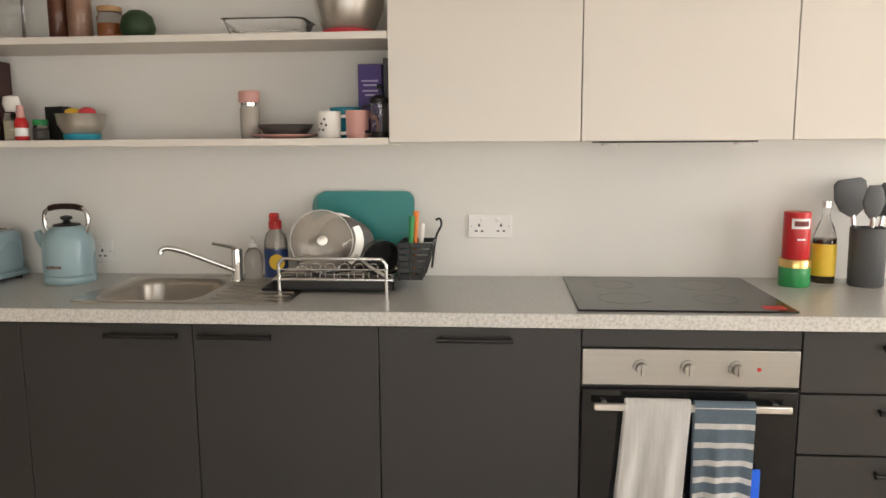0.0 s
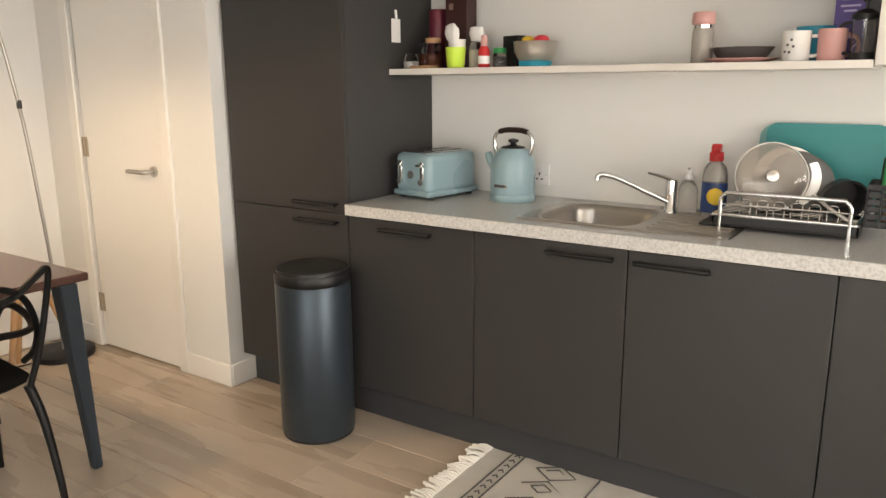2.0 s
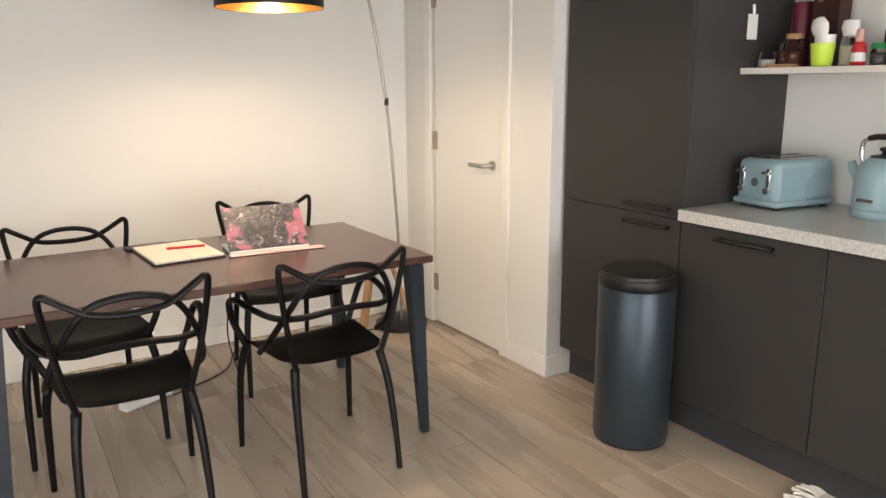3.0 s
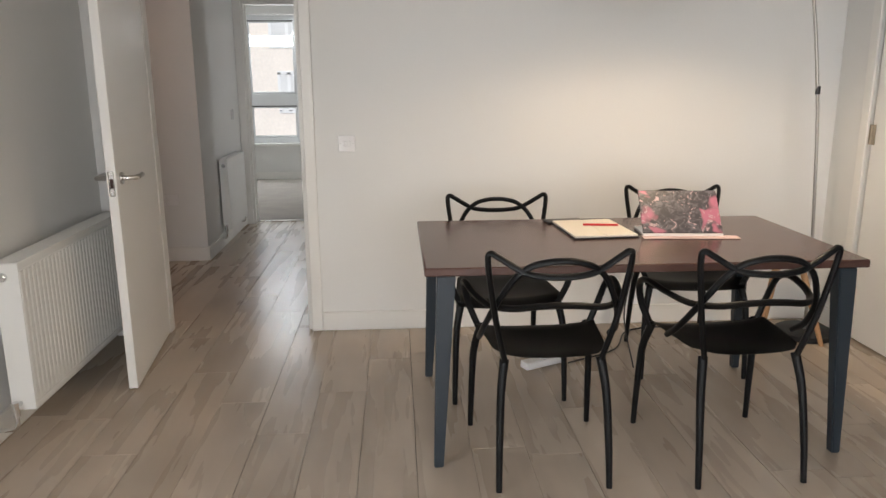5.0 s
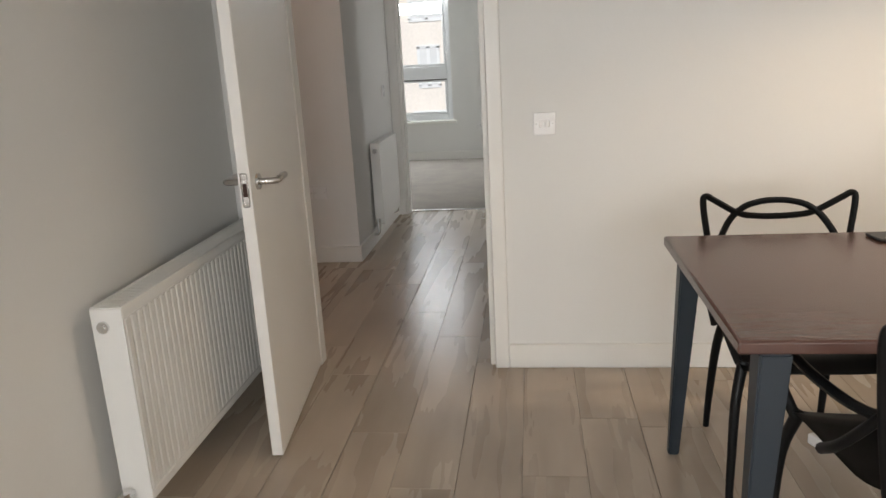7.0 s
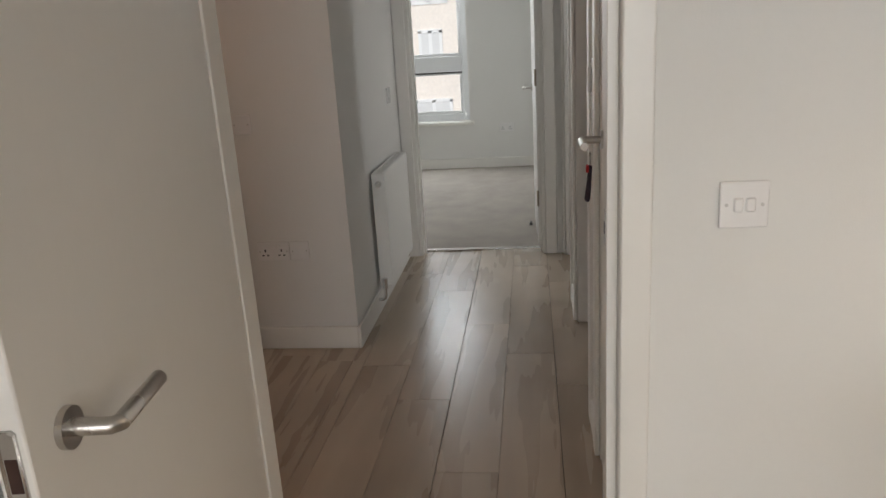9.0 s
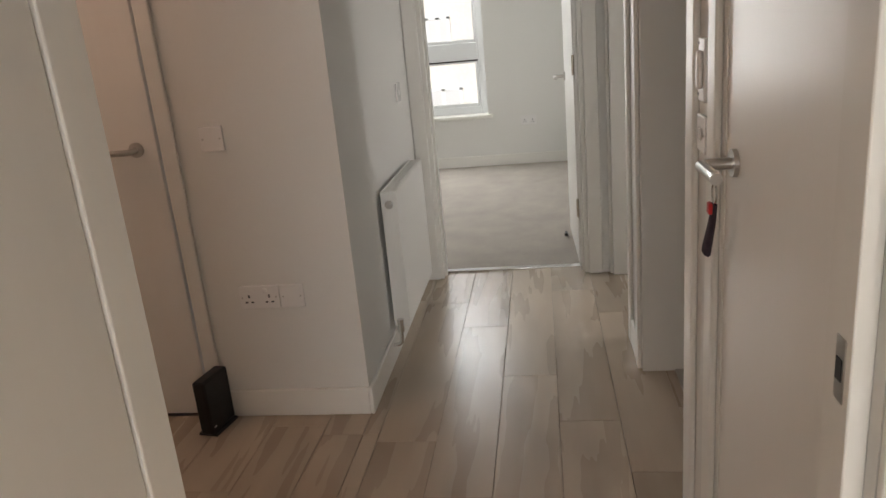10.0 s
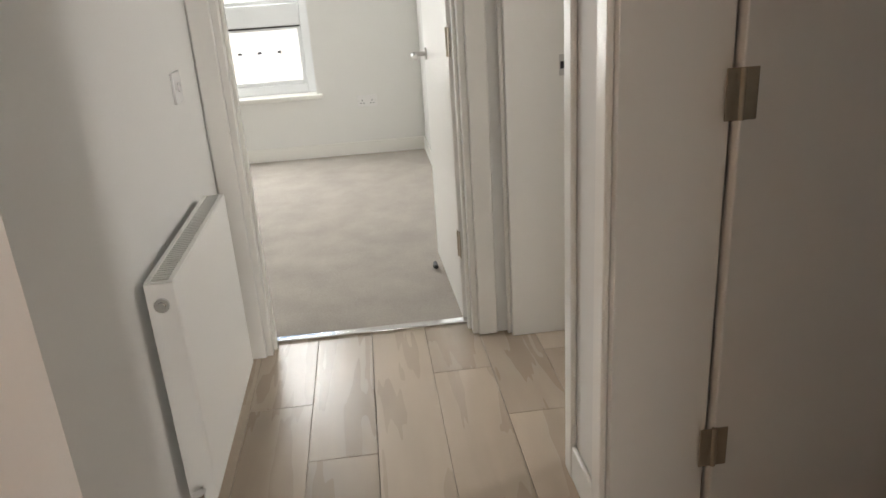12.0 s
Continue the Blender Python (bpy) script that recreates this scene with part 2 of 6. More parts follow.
UPVC = mat("white_upvc", (0.80, 0.81, 0.82), rough=0.25, stain=0.02)
AMBER = mat("dark_oil", (0.07, 0.035, 0.01), rough=0.12, trans=0.3)
BRICK = mat("pale_brick_facade", (0.82, 0.76, 0.70), rough=0.9, grain=0.10, grain_scale=8, stain=0.10, stain_scale=0.7)
PALE = mat("pale_render_facade", (0.80, 0.80, 0.78), rough=0.9, grain=0.05, grain_scale=4, stain=0.06, stain_scale=0.5)
DARKG = mat("far_window_glass", (0.68, 0.69, 0.70), rough=0.25, stain=0.2, stain_scale=0.6)
GROUND = mat("grey_asphalt", (0.06, 0.06, 0.06), rough=0.9, grain=0.2, grain_scale=20, stain=0.2, stain_scale=0.4)


# ---- mesh helpers ----
def box(bm, x0, x1, y0, y1, z0, z1, bev=0.0, seg=2):
    v = [bm.verts.new((x, y, z)) for x in (min(x0, x1), max(x0, x1)) for y in (min(y0, y1), max(y0, y1)) for z in (min(z0, z1), max(z0, z1))]
    fs = [bm.faces.new([v[i] for i in f]) for f in ((0, 1, 3, 2), (4, 6, 7, 5), (0, 4, 5, 1), (2, 3, 7, 6), (0, 2, 6, 4), (1, 5, 7, 3))]
    old = set(bm.faces) - set(fs)
    if bev:
        es = list({e for f in fs for e in f.edges})
        bmesh.ops.bevel(bm, geom=es, offset=bev, segments=seg, affect="EDGES", profile=0.5)
        flat = bm.faces.layers.int["flat"]
        for f in set(bm.faces) - old:
            f.normal_update()
            if max(abs(c) for c in f.normal) > 0.9999:
                f[flat] = 1
    return bm


def lathe(bm, prof, x=0, y=0, z=0, n=24, cap=True, squash=(1, 1)):
    """Turn (radius, height) pairs about the vertical axis."""
    rings = [[bm.verts.new((x + r * squash[0] * math.cos(2 * math.pi * k / n), y + r * squash[1] * math.sin(2 * math.pi * k / n), z + h)) for k in range(n)] for r, h in prof]
    for a, b in zip(rings, rings[1:]):
        for k in range(n):
            bm.faces.new((a[k], a[(k + 1) % n], b[(k + 1) % n], b[k]))
    if cap:
        bm.faces.new(list(reversed(rings[0])))
        bm.faces.new(rings[-1])
    return bm


def smooth_path(pts, per=6):
    """Points along a soft curve through pts."""
    p = [Vector(q) for q in pts]
    p = [p[0] * 2 - p[1]] + p + [p[-1] * 2 - p[-2]]
    out = []
    for i in range(1, len(p) - 2):
        for k in range(per):
            t = k / per
            a, b, c, d = p[i - 1], p[i], p[i + 1], p[i + 2]
            out.append(0.5 * (2 * b + (c - a) * t + (2 * a - 5 * b + 4 * c - d) * t * t + (3 * b - a - 3 * c + d) * t ** 3))
    return out + [p[-2]]


def tube(bm, pts, r, n=8, r_end=None, flat=1.0):
    """A tube along pts; r may taper to r_end."""
    pts = [Vector(p) for p in pts]
    rings, up = [], Vector((0, 0, 1))
    last = None
    for i, p in enumerate(pts):
        d = (pts[min(i + 1, len(pts) - 1)] - pts[max(i - 1, 0)]).normalized()
        s = last - d * last.dot(d) if last is not None else (up.cross(d) if abs(d.z) < 0.95 else Vector((1, 0, 0)) - d * d.x)
        s.normalize()
        last = s
        u = d.cross(s)
        rr = r if r_end is None else r + (r_end - r) * i / (len(pts) - 1)
        rings.append([bm.verts.new(p + s * rr * math.cos(2 * math.pi * k / n) + u * rr * flat * math.sin(2 * math.pi * k / n)) for k in range(n)])
    for a, b in zip(rings, rings[1:]):
        for k in range(n):
            bm.faces.new((a[k], a[(k + 1) % n], b[(k + 1) % n], b[k]))
    bm.faces.new(list(reversed(rings[0])))
    bm.faces.new(rings[-1])
    return bm


def B():
    bm = bmesh.new()
    bm.faces.layers.int.new("flat")
    return bm


def mesh_of(name, bm, material, soft=True):
    bmesh.ops.recalc_face_normals(bm, faces=bm.faces[:])
    me = bpy.data.meshes.new(name)
    flat = bm.faces.layers.int["flat"]
    bm.faces.ensure_lookup_table()
    smooth = [f[flat] == 0 for f in bm.faces]
    bm.to_mesh(me)
    bm.free()
    me.materials.append(material)
    if soft:
        me.set_sharp_from_angle(angle=radians(50))
        me.polygons.foreach_set("use_smooth", smooth)
    return me


def part(name, bm, material, parent, label="", at=None):
    ob = new(name, mesh_of(name, bm, material))
    ob.parent = parent
    if at is not None:
        ob.matrix_basis = at
    return tagged(ob, label)


def thing(name, m, label, category, group="", kind=""):
    ob = new(name)
    ob.empty_display_size = 0.05
    ob.matrix_basis = m
    return tagged(ob, label, category, group, kind)


def solid(name, bm, material, label, category, m=None, kind="", group=""):
    ob = new(name, mesh_of(name, bm, material))
    if m is not None:
        ob.matrix_basis = m
    return tagged(ob, label, category, group, kind)


def wall(name, *boxes, material=None, label="smooth off-white painted plaster wall", category="wall"):
    bm = B()
    for b in boxes:
        box(bm, *b)
    return solid(name, bm, material or WALL, label, category, kind="structure")

# ---- structure: living room, hall, bedroom ----
H = 2.42
NY, SY, WX, EX = 2.57, -2.06, -3.78, 4.6      # living room faces
WT = -3.87                                     # hall face of the dining wall
PY, PX = 1.90, -2.435                          # cupboard wall beside the kitchen
HL, HR, HX = -1.965, -0.95, -5.487             # hall left wall, right wall, socket wall
BX, FX, BR = -6.94, -10.15, -0.98              # bedroom door wall, window wall, bedroom right wall
BL = -4.6
LO, HI = -1.785, -0.985                        # jambs of the living-room doorway
DH0, DH1 = -4.58, -3.92                        # hall cupboard opening
SR0, SR1 = -5.785, -4.865                      # side-room opening
FR0, FR1 = -6.91, -6.09                        # far-room opening
RT = 0.225                                     # thickness of the right hall wall

wall("wall_kitchen", (PX - 0.02, EX + 0.15, NY, NY + 0.15, 0, H))
wall("wall_pier", (PX - 0.10, PX, PY, NY, 0, H), (-2.80, PX - 0.10, PY, PY + 0.10, 0, H), label="off-white plaster pier beside the tall cabinet")
wall("wall_cupboard", (WX, -3.47, PY, PY + 0.10, 0, H), (-3.47, -2.80, PY, PY + 0.10, 2.06, H), label="off-white wall around the cupboard door")
wall("wall_cupboard_back", (WT, PX - 0.10, NY - 0.1, NY, 0, H))
wall("wall_dining", (WT, WX, HI, NY - 0.1, 0, H), (WT, WX, LO, HI, 2.07, H), (WT, WX, SY, LO, 0, H), label="off-white wall behind the dining table")
wall("wall_living_south", (WX, -1.2, SY - 0.14, SY, 0, H), (2.4, EX + 0.15, SY - 0.14, SY, 0, H), (-1.2, 2.4, SY - 0.14, SY, 0, 0.13), (-1.2, 2.4, SY - 0.14, SY, 2.3, H), label="off-white wall behind the radiator")
wall("wall_living_east", (EX, EX + 0.15, SY, -1.6, 0, H), (EX, EX + 0.15, 2.1, NY, 0, H), (EX, EX + 0.15, -1.6, 2.1, 0, 0.35), (EX, EX + 0.15, -1.6, 2.1, 2.3, H), label="off-white wall around the wide window")
# hall: the right wall holds a closed cupboard door and two openings
wall("wall_hall_right", (DH1, WT, HR, HR + RT, 0, H), (DH0, DH1, HR, HR + RT, 2.05, H), (SR1, DH0, HR, HR + RT, 0, H), (SR0, SR1, HR, HR + RT, 2.05, H),
     (FR1, SR0, HR, HR + RT, 0, H), (FR0, FR1, HR, HR + RT, 2.05, H), (BX - 0.12, FR0, HR, HR + RT, 0, H), label="off-white hall wall with doorways")
wall("wall_hall_left", (BX, HX, HL - 0.12, HL, 0, H), label="pale hall wall behind the small radiator")
wall("wall_hall_sockets", (HX - 0.12, HX, -2.56, HL - 0.12, 0, H), (HX - 0.12, HX, -3.34, -2.56, 2.05, H), (HX - 0.12, HX, -3.7, -3.34, 0, H), label="off-white hall wall with sockets")
wall("wall_hall_south", (HX - 0.12, WT, -3.84, -3.7, 0, H))
wall("wall_hall_east", (WT, WX, -3.7, SY - 0.14, 0, H))
wall("wall_closets", (HX - 0.9, HX - 0.78, -3.7, HL - 0.12, 0, H))
wall("wall_bedroom_door", (BX - 0.12, BX, BL, -1.888, 0, H), (BX - 0.12, BX, -1.888, -1.075, 2.05, H), (BX - 0.12, BX, -1.075, HR, 0, H), label="off-white wall around the bedroom doorway")
wall("wall_bedroom_right", (FX, BX - 0.12, BR, BR + 0.12, 0, H))
wall("wall_bedroom_left", (FX, BX - 0.12, BL - 0.12, BL, 0, H))
WIN_Y0, WIN_Y1, WIN_Z0, WIN_Z1 = -3.25, -1.785, 0.47, 2.20
wall("wall_bedroom_window", (FX - 0.28, FX, WIN_Y1, BR + 0.12, 0, H), (FX - 0.28, FX, BL - 0.12, WIN_Y0, 0, H), (FX - 0.28, FX, WIN_Y0, WIN_Y1, 0, WIN_Z0), (FX - 0.28, FX, WIN_Y0, WIN_Y1, WIN_Z1, H), label="white wall around the bedroom window")
# rooms behind the hall openings
wall("wall_side_rooms", (-5.1, WT, 1.2, 1.3, 0, H), (-6.3, -5.8, 1.2, 1.3, 0, H), (-7.1, -6.85, 1.2, 1.3, 0, H), (-6.85, WT, 1.2, 1.3, 0, 0.9), (-6.85, WT, 1.2, 1.3, 2.1, H), (-4.86, -4.76, HR + RT, 1.2, 0, H), (-6.09, -5.99, HR + RT, 1.2, 0, H), (-7.1, -7.0, HR + RT, 1.2, 0, H))

ceil = B()
box(ceil, FX - 0.28, EX + 0.15, BL - 0.12, NY + 0.15, H, H + 0.12)
# glowing fixture made up around the unseen hall lamp
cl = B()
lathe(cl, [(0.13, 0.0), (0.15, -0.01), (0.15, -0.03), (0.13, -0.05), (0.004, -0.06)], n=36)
solid("ceiling_light", cl, mat("frosted_lamp_glass", (0.85, 0.80, 0.72), 0.4, emit=(1.0, 0.78, 0.56), emit_strength=1.2), "assumed, unseen flush round frosted ceiling light in the hall", "ceiling light", pose(-4.75, -3.40, H)).visible_shadow = False
solid("ceiling", ceil, CEIL, "flat white painted ceiling", "ceiling", kind="structure")
slab = B()
box(slab, BX - 0.10, EX + 0.15, -3.84, NY + 0.15, -0.15, -0.009)
floor = solid("floor", slab, GAP, "grey-brown laminate oak plank floor", "floor", kind="structure")
cp = B()
box(cp, FX, BX - 0.12, BL, BR, -0.15, 0.008)
solid("carpet_floor", cp, CARPET, "beige cut-pile bedroom carpet with footprints", "carpet", kind="structure")
thr = B()
box(thr, BX - 0.135, BX - 0.095, -1.888, -1.075, -0.005, 0.011, 0.004)
solid("threshold_strip", thr, CHROME, "bright metal strip between plank floor and carpet", "threshold", kind="structure")
thr = B()
box(thr, SR0 + 0.022, SR1 - 0.022, HR + 0.12, HR + 0.16, -0.005, 0.009, 0.003)
solid("threshold_strip", thr, SATIN, "metal strip across a side doorway", "threshold", kind="structure")
gr = B()
box(gr, -400, 400, -400, 400, -9.2, -9.0)
solid("ground", gr, GROUND, "grey street far below the flat", "ground", kind="structure")


def skirting(name, *runs):
    """Each run: x0, x1, y0, y1 of a board 14 mm thick."""
    bm = B()
    for x0, x1, y0, y1 in runs:
        box(bm, x0, x1, y0, y1, 0.0, 0.108, 0.004, 1)
    return solid(name, bm, TRIM, "white painted skirting board", "skirting", kind="structure")


S = 0.014
skirting("baseboard", (WX, WX + S, HI + 0.06, PY), (WX + S, -3.53, PY - S, PY), (-2.75, PX + S, PY - S, PY), (PX, PX + S, PY, 2.12))
skirting("baseboard", (WX + S, EX, SY, SY + S), (WX, WX + S, SY + S, LO - 0.06))
skirting("baseboard", (BX + 0.012, HX + S, HL, HL + S), (HX, HX + S, -2.50, HL), (HX, HX + S, -3.7, -3.40))
skirting("baseboard", (SR1 + 0.08, DH0 - 0.065, HR - S, HR), (FR1 + 0.06, SR0 - 0.065, HR - S, HR), (WT - S, WT, -3.7, LO - 0.05))
skirting("baseboard", (FX, FX + S, BL, BR), (FX + S, -8.0, BR - S, BR))


def casing(name, plane, at, lo, hi, top, side, w=0.065, d=0.016, label="white painted door frame", w_lo=None, w_hi=None):
    """Architrave round an opening. plane 'x': wall face at x=at, opening lo..hi in y; 'y': the other way. side: +1 or -1, the way that the face looks."""
    bm = B()
    for a, b, z0, z1 in ((lo - (w_lo or w), lo, 0, top + w), (hi, hi + (w_hi or w), 0, top + w), (lo, hi, top, top + w)):
        if plane == "x":
            box(bm, at, at + side * d, a, b, z0, z1, 0.005, 2)
        else:
            box(bm, a, b, at, at + side * d, z0, z1, 0.005, 2)
    return solid(name, bm, TRIM, label, "door frame", kind="structure")


def lining(name, plane, f0, f1, lo, hi, top, t=0.022, stop=True, label="white painted door lining"):
    bm = B()
    for a, b, z0, z1 in ((lo, lo + t, 0, top), (hi - t, hi, 0, top), (lo + t, hi - t, top - t, top)):
        if plane == "x":
            box(bm, f0, f1, a, b, z0, z1, 0.002, 1)
        else:
            box(bm, a, b, f0, f1, z0, z1, 0.002, 1)
    if stop:
        m = (f0 + f1) / 2
        for a, b, z0, z1 in ((lo + t, lo + t + 0.012, 0, top - t), (hi - t - 0.012, hi - t, 0, top - t)):
            if plane == "x":
                box(bm, m - 0.016, m + 0.016, a, b, z0, z1, 0.002, 1)
            else:
                box(bm, a, b, m - 0.016, m + 0.016, z0, z1, 0.002, 1)
    return solid(name, bm, TRIM, label, "door frame", kind="structure")


casing("trim_cupboard", "y", PY, -3.47, -2.80, 2.06, -1)
casing("trim_living", "x", WX, LO, HI, 2.07, 1, w=0.06)
casing("trim_living_hall", "x", WT, LO, HI, 2.07, -1, w=0.035)
lining("trim_living_lining", "x", WT, WX - 0.022, LO, HI, 2.07, stop=False)
casing("trim_hall_cupboard", "y", HR, DH0, DH1, 2.05, -1, w_hi=0.018)
lining("trim_hall_cupboard_lining", "y", HR, HR + RT, DH0, DH1, 2.05, stop=False)
casing("trim_side_room", "y", HR, SR0, SR1, 2.05, -1, w_hi=0.08)
lining("trim_side_room_lining", "y", HR, HR + RT, SR0, SR1, 2.05, stop=False)
casing("trim_far_room", "y", HR, FR0, FR1, 2.05, -1, w=0.06, w_lo=0.012)
lining("trim_far_room_lining", "y", HR, HR + RT, FR0, FR1, 2.05, stop=False)
casing("trim_bedroom", "x", BX, -1.888, -1.075, 2.05, 1, w=0.072)
lining("trim_bedroom_lining", "x", BX - 0.12, BX, -1.888, -1.075, 2.05)
casing("trim_store", "x", HX, -3.32, -2.58, 2.05, 1, w=0.055)


# ---- doors ----
def lever(parent, x, z, side, along, y0):
    """Lever handle on a round rose. side: way out of the face along local y; along: way of the lever along local x."""
    bm = B()
    tube(bm, [(x, y0, z), (x, y0 + side * 0.009, z)], 0.026, 20)
    rose = part("rose", bm, SATIN, parent, "round satin metal rose")
    bm = B()
    tube(bm, [(x, y0 + side * 0.008, z), (x, y0 + side * 0.054, z), (x + along * 0.006, y0 + side * 0.062, z), (x + along * 0.125, y0 + side * 0.062, z)], 0.0108, 14)
    part("door_handle", bm, SATIN, parent, "satin metal lever handle")


HINGE = mat("dull_bronze_hinge", (0.40, 0.34, 0.26), rough=0.45, metal=0.7, grain=0.06, stain=0.08, stain_scale=20)


def hinge(parent, x, y, z, h=0.10):
    bm = B()
    tube(bm, [(x, y, z - h / 2), (x, y, z + h / 2)], 0.007, 8)
    box(bm, x - 0.003, x + 0.032, y - 0.0015, y + 0.0015, z - h / 2, z + h / 2, 0.001, 1)
    box(bm, x - 0.034, x + 0.003, y - 0.0015, y + 0.0015, z - h / 2, z + h / 2, 0.001, 1)
    part("hinge", bm, HINGE, parent, "dull brass-brown butt hinge")


def door(name, m, w, h, label, lever_z=1.0, faces=(1, -1), hinges=(), t=0.04, latch=True):
    """Local: hinge edge at x=0, leaf along +x, thickness about y=0."""
    d = thing(name, m, label, "door", kind="structure")
    bm = B()
    box(bm, 0, w, -t / 2, t / 2, 0.008, h, 0.003, 1)
    part("leaf", bm, DOORW, d)
    for f in faces:
        lever(d, w - 0.075, lever_z, f, -1, f * t / 2)
    if latch:
        bm = B()
        box(bm, w - 0.001, w + 0.0015, -0.012, 0.012, lever_z - 0.07, lever_z + 0.04, 0.004, 1)
        part("latch_plate", bm, SATIN, d, "satin steel latch plate")
        bm = B()
        box(bm, w + 0.0012, w + 0.0022, -0.007, 0.007, lever_z - 0.036, lever_z + 0.006, 0.0004, 1)
        part("latch_recess", bm, mat("rusty_latch_recess", (0.05, 0.022, 0.015), 0.7, grain=0.3), d, "dark rusty latch recess")
    for z, y in hinges:
        hinge(d, 0.0, y, z)
    return d


# living-room door, swung open towards the radiator
door("door_living", pose(-3.798, -1.787, 0, 0, 0, 6.0), 0.780, 2.04, "white painted door standing open before the radiator", 0.955)
# cupboard door beside the kitchen, closed
door("door_cupboard", pose(-3.455, PY + 0.024, 0, 0, 0, 0), 0.64, 2.045, "closed white cupboard door with a lever handle", 0.985, faces=(-1,), hinges=((1.08, -0.024), (0.25, -0.024), (1.85, -0.024)), latch=False)
# closed hall cupboard
hd = door("door_hall", pose(DH1 - 0.024, HR + 0.022, 0, 0, 0, 180), 0.612, 2.02, "closed white hall door with keys on its handle", 1.065, faces=(1,), hinges=((1.0, 0.026), (0.25, 0.026)), latch=False)
# side room, leaf swung inwards
door("door_side_room", pose(SR0 + 0.022, HR + RT + 0.010, 0, 0, 0, 92), 0.74, 2.02, "white side-room door swung wide open", 1.0, hinges=((1.075, -0.022), (0.275, -0.022), (1.8, -0.022)), latch=False)
# bedroom door, open against the right wall
door("door_bedroom", pose(BX - 0.13, -1.098, 0, 0, 0, 181.5), 0.76, 2.02, "white bedroom door standing open over the carpet", 0.985, hinges=((1.09, 0.02), (0.33, 0.02)), latch=False)
# store door in the widened hall, closed
door("door_store", pose(HX - 0.024, -3.30, 0, 0, 0, 90), 0.70, 2.03, "closed white store door with a satin lever", 1.03, faces=(-1,), latch=False)
# far side room, leaf folded back inside
door("door_far_room", pose(FR0 + 0.025, HR + RT + 0.025, 0, 0, 0, 90), 0.72, 2.02, "white door open into a side room", 1.0, latch=False)


def keep(m, label):
    """Strike plate with its dark keep hole, facing +x."""
    k = thing("strike_plate", m, label, "strike plate")
    part("plate", box(B(), 0, 0.0015, -0.011, 0.011, -0.035, 0.035, 0.0005, 1), SATIN, k)
    part("keep_hole", box(B(), 0.0015, 0.0025, -0.007, 0.007, -0.012, 0.012), BLACK, k, "dark latch hole")


keep(pose(-3.826, HI - 0.022, 0.985, 0, 0, -90), "small steel strike plate in the living-room door lining")
keep(pose(FR0 + 0.022, HR + RT - 0.028, 1.004), "small steel strike plate in the far-room door lining")

# ---- windows ----
def window(name, x, y0, y1, z0, z1, trans, label, side, mull=(), m=None):
    """Frame in an x-plane. trans: heights of transoms (low, high). side: way into the room."""
    wd = thing(name, m or pose(x, 0, 0), label, "window", kind="structure")
    bm = B()
    f = 0.07
    for a, b, c, d in ((y0, y0 + f, z0, z1), (y1 - f, y1, z0, z1), (y0 + f, y1 - f, z0, z0 + f), (y0 + f, y1 - f, z1 - f, z1)):
        box(bm, -0.035, 0.035, a, b, c, d, 0.006)
    for lo, hi in trans:
        box(bm, -0.033, 0.033, y0 + f, y1 - f, lo, hi, 0.006)
    for lo, hi in mull:
        box(bm, -0.031, 0.031, lo, hi, z0 + f, z1 - f, 0.006)
    part("window_frame", bm, UPVC, wd)
    lev = [z0 + f] + [q for p in trans for q in p] + [z1 - f]
    cols = [y0 + f] + [q for p in mull for q in p] + [y1 - f]
    for lo, hi in zip(lev[::2], lev[1::2]):
        for a, b in zip(cols[::2], cols[1::2]):
            bm = B()
            box(bm, -0.006, 0.006, a, b, lo, hi)
            g = part("pane", bm, GLASS, wd)
            g.visible_shadow = False
            bm = B()
            for a2, b2, c2, d2 in ((a, a + 0.03, lo, hi), (b - 0.03, b, lo, hi), (a + 0.03, b - 0.03, lo, lo + 0.03), (a + 0.03, b - 0.03, hi - 0.03, hi)):
                box(bm, side * 0.007, side * 0.024, a2, b2, c2, d2, 0.004, 1)
            part("sash", bm, UPVC, wd)
            bm = B()
            box(bm, side * 0.008, side * 0.030, a + 0.004, b - 0.004, hi - 0.012, hi - 0.001)
            part("gasket", bm, BLACK, wd, "black rubber gasket")
    return wd


wb = window("window_bedroom", FX - 0.16, WIN_Y0, WIN_Y1, WIN_Z0 + 0.03, WIN_Z1, ((1.005, 1.165),), "white plastic window with a fixed lower light", 1, mull=((-2.56, -2.48),))
bm = B()
box(bm, -0.12, 0.20, WIN_Y0 - 0.05, WIN_Y1 + 0.042, WIN_Z0 - 0.003, WIN_Z0 + 0.03, 0.006)
part("window_sill", bm, TRIM, wb, "white painted sill board")
wl = window("window_living", EX + 0.08, -1.6, 2.1, 0.35, 2.3, (), "wide white plastic living-room window", -1, mull=((-0.42, -0.34), (0.84, 0.92)))

# unseen glazing made up so the kitchen and floor get more even light
window("window_living_south", 0, -2.4, 1.2, 0.13, 2.3, (), "unseen white plastic glazed doors, added to let in fill light", 1, mull=((-1.24, -1.16), (-0.04, 0.04)), m=pose(0, SY - 0.07, 0, 0, 0, 90))
# both windows are unseen, made up as openings for the fill lamps
window("window_side_room", 0, 5.1, 5.8, 0.9, 2.1, (), "unseen white plastic window added to light the side room", -1, m=pose(0, 1.25, 0, 0, 0, 90))
window("window_far_room", 0, 6.3, 6.85, 0.9, 2.1, (), "unseen white plastic window added to light the far side room", -1, m=pose(0, 1.25, 0, 0, 0, 90))


